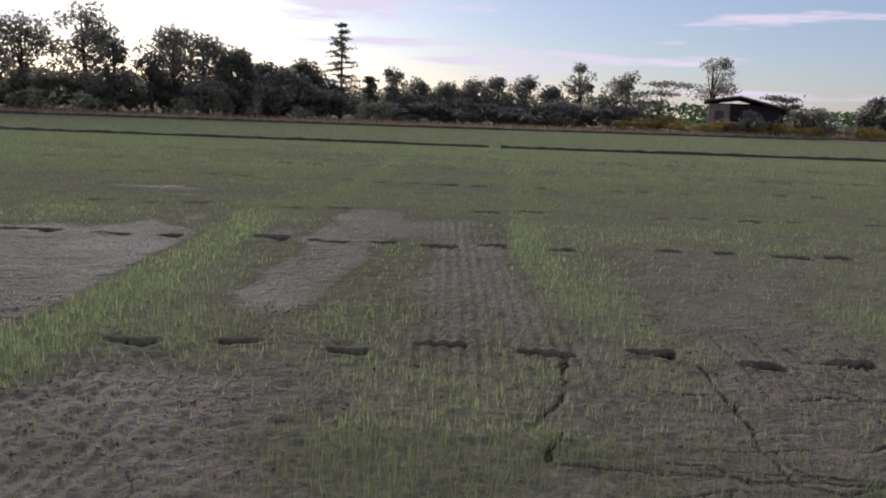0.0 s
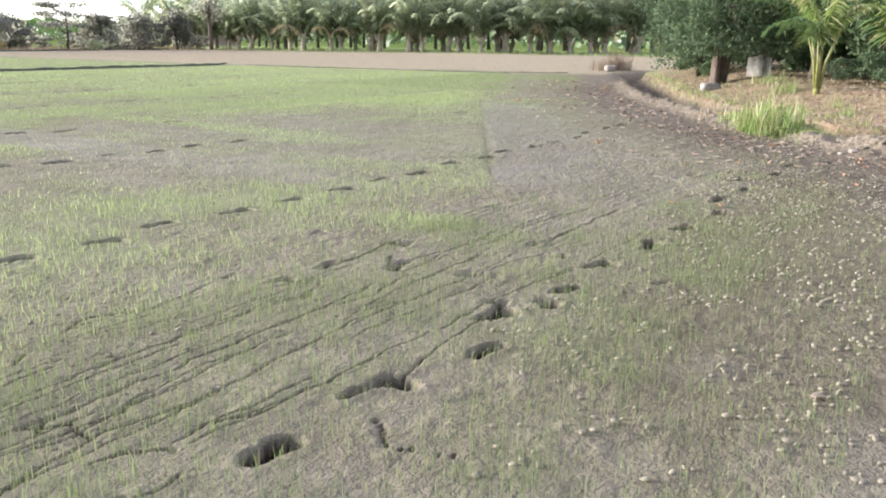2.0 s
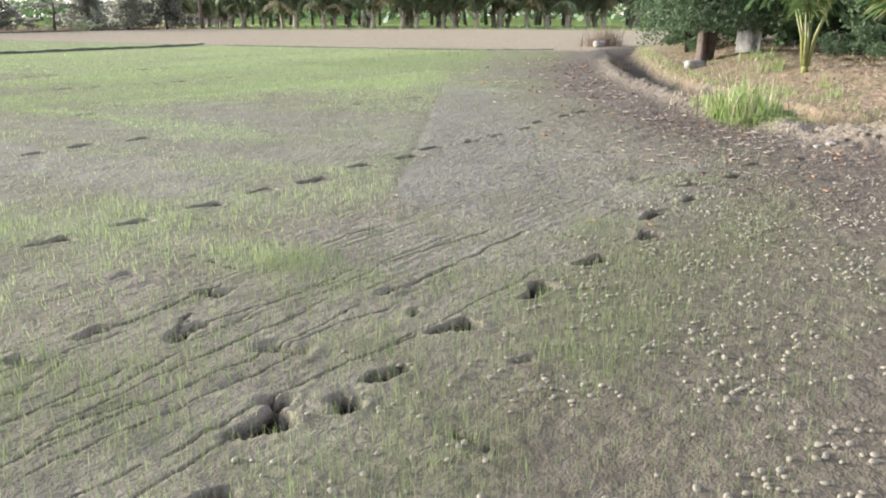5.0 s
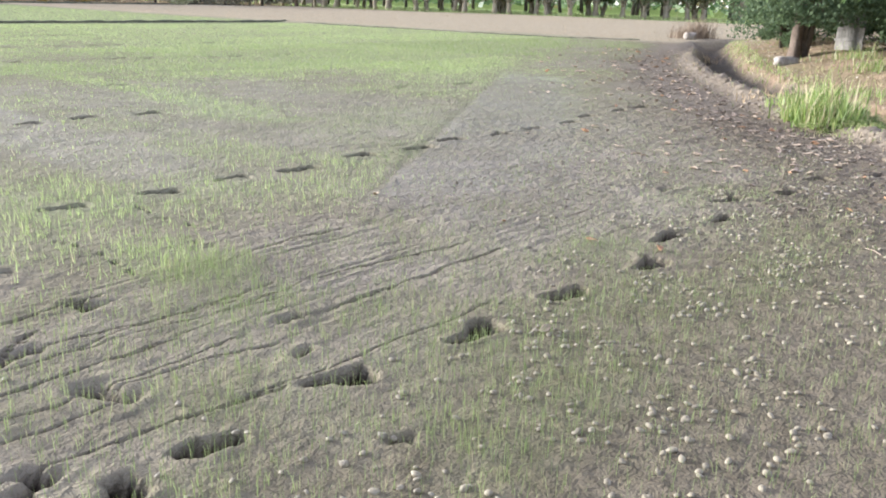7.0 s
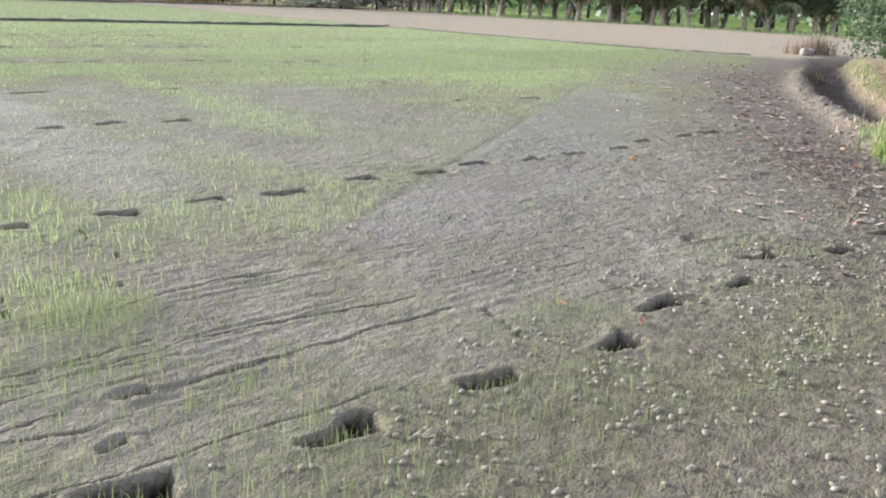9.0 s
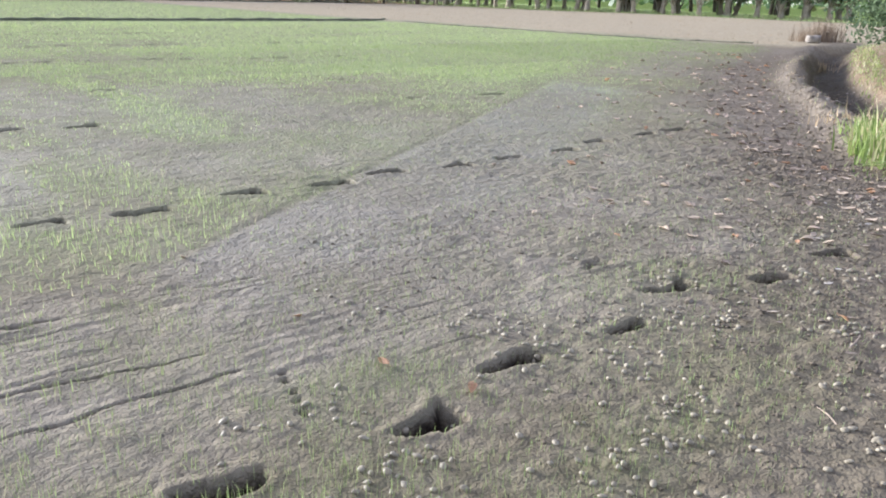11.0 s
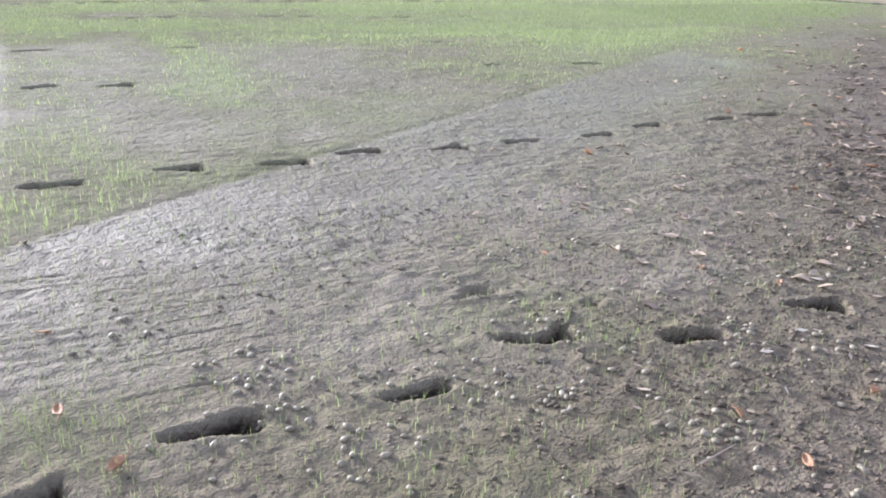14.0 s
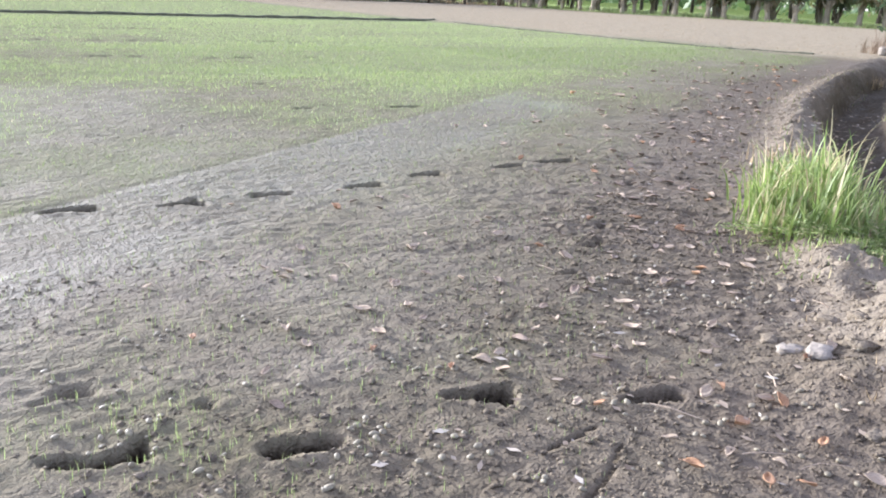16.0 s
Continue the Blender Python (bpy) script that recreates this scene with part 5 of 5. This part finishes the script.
hut(29.6, 83.4, -17)
house = new("house")
part("wall", mesh_of("wall", *box(-4, -2.5, -0.1, 4, 2.5, 3.6), PLASTER), house)
for wx in (-2.6, 0.0, 2.6):
    window = part("window", mesh_of("window", *box(wx - 0.5, -2.56, 1.2, wx + 0.5, -2.503, 2.4), DARK_WOOD), house, "dark window")
    for z in (1.14, 2.4):
        part("window_frame", mesh_of("window_frame", *box(wx - 0.56, -2.6, z, wx + 0.56, -2.503, z + 0.06), BOARD), window)
part("roof", mesh_of("roof", [(-4.6, -3.2, 3.4), (4.6, -3.2, 3.4), (4.6, 3.2, 3.4), (-4.6, 3.2, 3.4), (-2.2, 0, 5.6), (2.2, 0, 5.6)], [(0, 1, 5, 4), (1, 2, 5), (2, 3, 4, 5), (3, 0, 4), (3, 2, 1, 0)], TIN), house, "grey tin roof")
tagged(stand(house, 93.0, 105.0, -42), "distant house with a grey tin roof", "house")


# ---- grass on the bank, straw and far verges ----
def tuft_mesh(seed, n, high, spread, wide, mat, bend=1.0):
    """Long arching blades from a rooted clump."""
    r = np.random.default_rng(seed)
    k = 6
    a, root = r.uniform(0, math.tau, n), r.normal(0, spread, (n, 2))
    h = high * np.clip(r.normal(0.8, 0.2, n), 0.3, 1.35)
    h[: n // 16] *= 1.6
    lean, bow = np.abs(r.normal(0.12, 0.14, n)), np.abs(r.normal(0.55, 0.4, n)) * bend
    w = wide * r.uniform(0.6, 1.25, n)
    px, pz = np.zeros(n), np.zeros(n) - 0.03
    d = np.stack([np.cos(a), np.sin(a)], 1)
    side = np.stack([-np.sin(a + r.normal(0, 0.8, n)), np.cos(a)], 1)
    rows = []
    for i in range(k):
        t = i / (k - 1)
        ww = (w * (1 - t ** 1.7) * 0.5 + 0.0006)[:, None]
        c = root + d * px[:, None]
        rows.append(np.concatenate([c - side * ww, pz[:, None]], 1))
        rows.append(np.concatenate([c + side * ww, pz[:, None]], 1))
        ang = lean + bow * t * t * 2.2
        px, pz = px + np.sin(ang) * h / (k - 1), pz + np.cos(ang) * h / (k - 1)
    v = np.stack(rows, 1).reshape(-1, 3)
    o = np.arange(n)[:, None] * (2 * k)
    f = np.concatenate([o + np.array([[2 * i, 2 * i + 1, 2 * i + 3, 2 * i + 2]]) for i in range(k - 1)])
    return quick_mesh("foliage", v, f, mat)


def tuft(mesh, x, y, turn):
    """A clump of grass that stands on its root."""
    ob = new("grass_tuft")
    tagged(part("foliage", mesh, ob), kind="stuff")
    return stand(ob, x, y, turn)


for k, (x, y, n, h, s) in enumerate(((14.72, 2.72, 110, 0.4, 0.13), (14.9, 2.5, 90, 0.5, 0.11), (14.85, 2.95, 110, 0.56, 0.12), (15.3, 3.25, 100, 0.6, 0.12), (15.9, 3.05, 100, 0.5, 0.15), (15.05, 2.98, 120, 0.46, 0.13), (15.2, 2.78, 110, 0.62, 0.12), (15.4, 3.0, 130, 0.66, 0.13), (14.9, 2.75, 90, 0.3, 0.14), (15.7, 3.2, 110, 0.46, 0.15),
                                     (16.05, 3.48, 120, 0.42, 0.14), (15.15, 3.15, 120, 0.3, 0.11), (15.45, 2.75, 90, 0.42, 0.12), (15.3, 2.5, 70, 0.3, 0.12), (16.4, 3.75, 80, 0.3, 0.16), (15.75, 2.6, 60, 0.34, 0.12))):
    tagged(tuft(tuft_mesh(600 + k, n, 0.84 * h, s, 0.019, TUFT), x, y, 40 * k), "tuft of long bright green grass on the bank", "grass tuft", "bank grass tufts")
for k, (x, y, n, h, s) in enumerate(((14.8, 2.85, 30, 0.34, 0.13), (15.05, 2.6, 34, 0.3, 0.15), (15.35, 3.05, 30, 0.5, 0.14), (15.2, 2.4, 26, 0.24, 0.14))):
    tagged(tuft(tuft_mesh(680 + k, n, h, s, 0.016, STRAW, 1.3), x, y, 70 * k), "tuft of dead straw-coloured blades among green grass", "grass tuft", "dead bank tufts")
for k, (x, y, w, h) in enumerate(((14.6, 2.5, 0.5, 0.16), (14.85, 2.3, 0.45, 0.14), (14.55, 2.85, 0.5, 0.18), (15.1, 2.6, 0.6, 0.2), (14.6, 2.05, 0.35, 0.12), (15.0, 2.15, 0.4, 0.18), (15.5, 3.4, 0.6, 0.2), (16.2, 3.7, 0.6, 0.18))):
    weed = new("low_weed")
    tagged(part("foliage", shrub_mesh(660 + k, TUFT, 700, 0.22, 0.3), weed, m=Matrix.Diagonal((w, w, h, 1))), kind="stuff")
    tagged(stand(weed, x, y, 50 * k, 1.0, 0.02), "low leafy green weed at the foot of the grass", "weed", "bank weeds")
for k, (x, y, n, h, s) in enumerate(((15.7, 2.05, 26, 0.42, 0.07), (15.95, 1.9, 22, 0.3, 0.08), (19.0, 3.2, 40, 0.3, 0.14), (19.2, 2.5, 30, 0.4, 0.08), (20.5, 1.4, 60, 0.35, 0.14), (18.2, 2.2, 60, 0.3, 0.12), (22.0, 4.0, 120, 0.45, 0.2), (24.5, 5.0, 120, 0.4, 0.25))):
    tagged(tuft(tuft_mesh(620 + k, n, h, s, 0.014, TUFT), x, y, 40 * k), "small thin green grass tuft by the ditch", "grass tuft", "ditch grass tufts")
for k, (x, y, n, h, s) in enumerate(((39.4, 15.3, 420, 0.95, 0.32), (38.8, 15.6, 300, 0.7, 0.3), (30.5, 11.2, 90, 0.3, 0.3), (17.2, 4.3, 100, 0.2, 0.2))):
    tagged(tuft(tuft_mesh(640 + k, n, h, s, 0.02, DRY_GRASS if k < 2 else STRAW, 0.7), x, y, 40 * k), "clump of dry brown grass on bare earth", "grass tuft", "dry grass tufts")


def strewn(name, r, x, y, high, wide, lean, mat, label, joints=1):
    z = height_at(x, y)
    tagged(new(name, quick_mesh(name, *blades(r, x, y, z - 0.01, high, wide, lean, joints), mat)), label, "grass", kind="stuff")


r8 = np.random.default_rng(88)
x, y = r8.uniform(14, 40, 60000), r8.uniform(-2, 15, 60000)
dd, sd = from_line(x, y, DITCH)
keep = (dd > 0.62) & (dd < 1.3) & (sd < 0) & (r8.random(60000) < 0.8 - 0.5 * dd)
strewn("ditch_grass", r8, x[keep], y[keep], 0.1, 0.018, 0.8, DRY_GRASS, "dry brown grass hanging over the ditch edge")
keep = (dd > 0.6) & (dd < 1.3) & (sd < 0) & (r8.random(60000) < 0.4 + 0.3 * wavy(x, y, 1.0, 53))
strewn("ditch_weeds", r8, x[keep], y[keep], 0.15, 0.018, 0.6, TUFT, "green weeds along the ditch edge")
x, y = r8.normal(15.05, 0.42, 2600), r8.normal(2.35, 0.3, 2600)
dd, sd = from_line(x, y, DITCH)
keep = (wavy(x, y, 0.35, 57) > -0.1) & (dd > 0.4)
strewn("bank_grass", r8, x[keep], y[keep], 0.075, 0.011, 0.9, TUFT, "short green grass on the crumbled bank")
x = r8.uniform(-60, 70, 9000)
strewn("dry_verge_grass", r8, x, 66 + 0.24 * np.clip(x, -40, 60) + r8.gamma(1.5, 2.6, 9000), 0.42, 0.09, 0.5, STRAW, "dry straw-coloured verge grass beyond the far bund")
x, y = r8.uniform(15, 34, 26000), r8.uniform(-6, 14, 26000)
keep = zones(x, y)["litter"] * (0.45 + 0.55 * wavy(x, y, 1.2, 50)) > r8.uniform(0.1, 1.0, 26000)
strewn("dry_litter", r8, x[keep], y[keep], 0.09, 0.022, 1.3, STRAW, "dry straw and leaf litter past the ditch")
x, y = r8.uniform(14, 40, 15000), r8.uniform(-6, 15, 15000)
keep = zones(x, y)["litter"] > r8.uniform(0.15, 1.0, 15000)
x, y = x[keep], y[keep]
pts = np.stack([x, y, height_at(x, y) + 0.012], 1)
v, f = leaf_quads(r8, pts, 0.1, 0.0, 0.55)
v[:, 2] = np.repeat(pts[:, 2], 4) + (v[:, 2] - np.repeat(pts[:, 2], 4)) * 0.25
tagged(new("leaf_litter", quick_mesh("leaf_litter", v, f, LITTER)), "brown fallen leaves covering the ground past the ditch", "leaf litter", kind="stuff")
x, y = r8.uniform(10, 24, 8000), r8.uniform(0, 9, 8000)
keep = (zones(x, y)["bog"] ** 2 > r8.uniform(0.3, 1.6, 8000)) & (from_line(x, y, BANK)[1] > 0)
x, y = x[keep], y[keep]
pts = np.stack([x, y, height_at(x, y) + 0.008], 1)
v, f = leaf_quads(r8, pts, 0.055, 0.0, 0.5)
v[:, 2] = np.repeat(pts[:, 2], 4) + (v[:, 2] - np.repeat(pts[:, 2], 4)) * 0.25
tagged(new("leaf_scraps", quick_mesh("leaf_scraps", v, f, LITTER)), "small scraps of dead leaf strewn on dark mud", "leaf litter", kind="stuff")
x, y = r8.uniform(13, 26, 9000), r8.uniform(-1, 8, 9000)
keep = (from_line(x, y, DITCH)[0] < 0.7) & (r8.random(9000) < 0.5 + 0.5 * wavy(x, y, 0.8, 58))
x, y = x[keep], y[keep]
pts = np.stack([x, y, height_at(x, y) + 0.01], 1)
v, f = leaf_quads(r8, pts, 0.08, 0.0, 0.55)
v[:, 2] = np.repeat(pts[:, 2], 4) + (v[:, 2] - np.repeat(pts[:, 2], 4)) * 0.25
tagged(new("ditch_leaves", quick_mesh("ditch_leaves", v, f, LITTER)), "dead brown leaves lying in the muddy ditch", "leaf litter", kind="stuff")
x, y = r8.uniform(33, 74, 12000), r8.uniform(14, 80, 12000)
keep = zones(x, y)["fallow"] > 0.5
strewn("stubble", r8, x[keep], y[keep], 0.05, 0.05, 0.9, STRAW, "dry stubble on the bare field")
x, y = r8.uniform(16, 40, 9000), r8.uniform(-5, 14, 9000)
keep = zones(x, y)["litter"] * (0.6 + 0.9 * wavy(x, y, 1.6, 51)) > r8.uniform(0.5, 1.4, 9000)
strewn("weeds", r8, x[keep], y[keep], 0.14, 0.025, 0.6, TUFT, "patchy green weeds past the ditch")
x, y = r8.uniform(12, 30, 16000), r8.uniform(-1, 12, 16000)
db, sb = from_line(x, y, BANK)
keep = (db < 0.5) & (r8.random(16000) < 0.75)
strewn("bank_straw", r8, x[keep], y[keep], 0.07, 0.008, 1.0, STRAW, "short dry stubble on the earth bank")
keep = (db < 0.6) & (r8.random(16000) < 0.3) & (wavy(x, y, 0.7, 52) > 0.1)
strewn("bank_weeds", r8, x[keep], y[keep], 0.09, 0.01, 0.6, TUFT, "sparse green weeds on the earth bank")
x = r8.uniform(72, 100, 14000)
y = r8.uniform(25, 95, 14000)
keep = zones(x, y)["turf"] > 0.5
strewn("grove_grass", r8, x[keep], y[keep], 0.3, 0.09, 0.4, SEEDLING, "bright green grass under the palm grove")


# ---- shells, fallen leaves and twigs ----
def shell_mesh(seed):
    bm = bmesh.new()
    bmesh.ops.create_icosphere(bm, subdivisions=2, radius=0.5)
    r = random.Random(seed)
    for v in bm.verts:
        c = v.co
        spire = max(0, c.x) ** 2
        groove = 1 + 0.07 * math.sin(9 * c.x + 1.2 * math.atan2(c.z, c.y) + seed)
        dent = 0.28 * max(0, -c.x * 0.6 + c.y * 0.7 - 0.15)
        v.co = Vector((c.x * (1.0 + spire * 1.1), c.y * groove * (1 - 0.5 * spire) - dent, c.z * groove * (1 - 0.5 * spire) + r.uniform(-0.015, 0.015)))
    me = bpy.data.meshes.new("snail_shell")
    bm.to_mesh(me)
    bm.free()
    me.materials.append(SHELL)
    me.polygons.foreach_set("use_smooth", np.ones(len(me.polygons), bool))
    return me


SHELLS = [shell_mesh(k) for k in range(4)]
r9 = np.random.default_rng(99)
places = []
while len(places) < 1420:
    cx, cy = r9.uniform(3.2, 14.5), r9.uniform(0.0, 3.4)
    want = (1 - float(ease(1.1, 2.2, cy - 0.11 * (cx - 5)))) * float(ease(3.0, 4.8, cx)) + 0.05
    if r9.random() > want:
        continue
    d, s = from_line(np.array([cx]), np.array([cy]), BANK)
    if s[0] < 0 or d[0] < 0.5 or (cx > 10.6 and r9.random() < 0.55):
        continue
    for k in range(int(r9.integers(1, 5) if r9.random() < 0.75 else r9.integers(5, 12))):
        places.append((cx + r9.normal(0, 0.1), cy + r9.normal(0, 0.08)))
near_first = sorted(places, key=lambda p: p[1] + 0.02 * abs(p[0] - 8))
loose_v, loose_f, base = [], [], 0
for k, (x, y) in enumerate(near_first):
    s = r9.uniform(0.018, 0.032)
    m = pose(x, y, ground_z(x, y) + s * 0.12, r9.uniform(-30, 30), r9.uniform(-30, 30), r9.uniform(0, 360)) @ Matrix.Diagonal((s * r9.uniform(0.9, 1.3), s * r9.uniform(0.8, 1.05), s * 0.7, 1))
    me = SHELLS[int(r9.integers(4))]
    if k < 300:
        ob = new("snail_shell", me)
        ob.matrix_basis = m
        tagged(ob, "small pale empty snail shell on mud", "shell", "snail shells on the mud")
    else:
        loose_v += [m @ v.co for v in me.vertices]
        loose_f += [tuple(i + base for i in p.vertices) for p in me.polygons]
        base += len(me.vertices)
tagged(new("snail_shells", mesh_of("snail_shells", loose_v, loose_f, SHELL, True)), "many small pale snail shells strewn on mud", "shells", kind="stuff")


def leaf_mesh(seed, mat):
    """A dead leaf, curled along and across, with a stalk; a millimetre or two thick."""
    r = random.Random(seed)
    verts, faces = [], []
    n, curl, roll = 8, r.uniform(-0.5, 0.9), r.uniform(0.1, 0.9)
    for layer in (0.0, -0.022):
        for i in range(n + 1):
            t = i / n
            w = 0.3 * math.sin(math.pi * t ** 0.85) ** 0.8 + 0.012
            for j in (-1, -0.5, 0, 0.5, 1):
                z = 0.16 * curl * (2 * t - 1) ** 2 + 0.22 * roll * j * j * w / 0.3 + 0.05 * math.sin(5 * t + 3 * j + seed) + layer
                verts.append((t - 0.5, j * w * (1 - 0.25 * roll), z))
    row = 5
    for layer in (0, (n + 1) * row):
        for i in range(n):
            for j in range(4):
                q = (layer + i * row + j, layer + (i + 1) * row + j, layer + (i + 1) * row + j + 1, layer + i * row + j + 1)
                faces.append(q if layer == 0 else q[::-1])
    o = (n + 1) * row
    for i in range(n):
        for j in (0, 4):
            a, b = i * row + j, (i + 1) * row + j
            faces.append((a, b, b + o, a + o) if j else (b, a, a + o, b + o))
    k = len(verts)
    v, f = tube([(-0.5, 0, 0.05), (-0.72, 0.03, 0.02)], [0.02, 0.012], 5)
    return mesh_of("dead_leaf", verts + list(v), faces + [tuple(i + k for i in q) for q in f], mat, True)


LEAVES = {"orange": [leaf_mesh(k, LEAF_ORANGE) for k in range(3)], "brown": [leaf_mesh(10 + k, LEAF_BROWN) for k in range(4)], "pale": [leaf_mesh(20 + k, LEAF_PALE) for k in range(4)]}
LEAF_LABEL = {"orange": "curled orange-brown dead leaf on dark mud", "brown": "curled dull brown dead leaf on mud", "pale": "dry pale grey dead leaf on mud"}


def dead_leaf(kind, x, y, size):
    ob = new("dead_leaf", LEAVES[kind][int(r9.integers(len(LEAVES[kind])))])
    ob.matrix_basis = pose(x, y, ground_z(x, y) + 0.012, r9.normal(0, 10), r9.normal(0, 10), r9.uniform(0, 360)) @ Matrix.Scale(size, 4)
    tagged(ob, LEAF_LABEL[kind], "leaf", "fallen leaves")


for x, y in ((10.69, 2.89), (11.34, 2.43), (11.54, 2.11), (11.87, 1.57), (12.92, 1.38), (12.43, 1.44), (11.85, 1.09), (12.0, 0.9), (12.37, 0.94), (13.61, 2.53), (14.18, 3.18), (13.76, 3.65), (15.26, 3.98),
             (12.52, 1.22), (8.34, 2.25), (8.32, 2.9), (10.46, 1.32), (10.44, 1.0), (11.02, 1.2), (8.48, 1.86), (12.1, 0.82), (13.0, 3.3)):
    dead_leaf("orange", x, y, r9.uniform(0.055, 0.085))
for x, y in ((11.91, 1.25), (11.72, 1.99), (12.12, 2.26), (12.3, 2.33), (12.46, 2.17), (12.32, 1.94), (12.43, 1.9), (12.69, 1.93), (12.05, 1.09), (4.56, 0.37), (6.93, 1.65), (8.27, 4.05), (11.6, 5.0), (11.8, 1.62), (12.65, 1.7)):
    dead_leaf("pale", x, y, r9.uniform(0.05, 0.085))
made = 0
while made < 295:
    i = int(r9.integers(6, 15))
    f = r9.random()
    (x0, y0), (x1, y1) = BANK[i], BANK[i + 1]
    dx, dy = x1 - x0, y1 - y0
    away = 0.45 + r9.gamma(1.6, 0.75)
    q = math.hypot(dx, dy)
    x, y = x0 + dx * f - dy / q * away, y0 + dy * f + dx / q * away
    if (y < 2.4 and r9.random() < 0.7) or away > 4 or r9.random() > 4.0 / (i - 5) ** 0.5 * q / 3 + 0.2:
        continue
    dead_leaf(("pale", "pale", "brown", "brown", "pale", "pale", "brown", "orange")[int(r9.integers(8))] if r9.random() < 0.8 else "pale", x, y, r9.uniform(0.05, 0.105) * (1 + min(0.5, 0.1 * max(0, x - 14))))
    made += 1


def twig(x, y, turn, long, thick):
    b = r9.normal(0, 0.08) * long
    me = mesh_of("twig", *tube([(-long / 2, 0, 0), (-long * 0.1, b, 0.012), (long / 2, 0, 0.004)], [thick, thick * 0.85, thick * 0.4], 5), LEAF_PALE)
    ob = new("twig", me)
    ob.matrix_basis = pose(x, y, ground_z(x, y) + 0.01, 0, r9.normal(0, 4), turn)
    tagged(ob, "dry pale twig lying on mud", "twig", "fallen twigs")


for k in range(22):
    i = int(r9.integers(6, 13))
    f, away = r9.random(), 0.3 + r9.gamma(1.5, 0.8)
    (x0, y0), (x1, y1) = BANK[i], BANK[i + 1]
    q = math.hypot(x1 - x0, y1 - y0)
    twig(x0 + (x1 - x0) * f - (y1 - y0) / q * away, y0 + (y1 - y0) * f + (x1 - x0) / q * away, r9.uniform(0, 360), r9.uniform(0.07, 0.22), r9.uniform(0.002, 0.0045))
twig(10.2, 1.15, 10, 0.2, 0.004)
twig(9.4, 0.9, 60, 0.12, 0.003)

# clods and pale lumps of dried earth on the near bank
for k in range(46):
    x, y = 13.35 + r9.normal(0, 0.5), 1.0 + r9.normal(0, 0.55)
    d, s = from_line(np.array([x]), np.array([y]), BANK)
    if d[0] > 0.75:
        continue
    s = r9.uniform(0.03, 0.1)
    ob = new("earth_clod", rough_block("earth_clod", s * 1.4, s, s * 0.5, k + 1.5, PALE_STONE if k % 9 == 0 else SOIL, 0.28, 0.4, 2))
    if k % 9:
        ob.data.attributes.new("dry", "FLOAT", "POINT").data.foreach_set("value", np.full(len(ob.data.vertices), 0.9, np.float32))
    tagged(stand(ob, x, y, r9.uniform(0, 360), 1.0, 0.02), "lump of dried pale earth on the bank", "clod", "clods on the bank")

# distant woods along the horizon
x = np.concatenate([r8.uniform(-420, 420, 16000), r8.uniform(130, 300, 9000)])
y = np.concatenate([r8.uniform(270, 330, 16000), r8.uniform(-150, 280, 9000)])
top = 5.5 + 2.5 * wavy(x, y, 18.0, 60) + 1.5 * wavy(x, y, 5.0, 61)
pts = np.stack([x, y, r8.uniform(0, 1, len(x)) ** 0.7 * np.maximum(top, 1.5)], 1)
tagged(new("far_woods", quick_mesh("far_woods", *leaf_quads(r8, pts, 2.2), MID_LEAF)), "distant green woods along the horizon", "woods", kind="stuff")
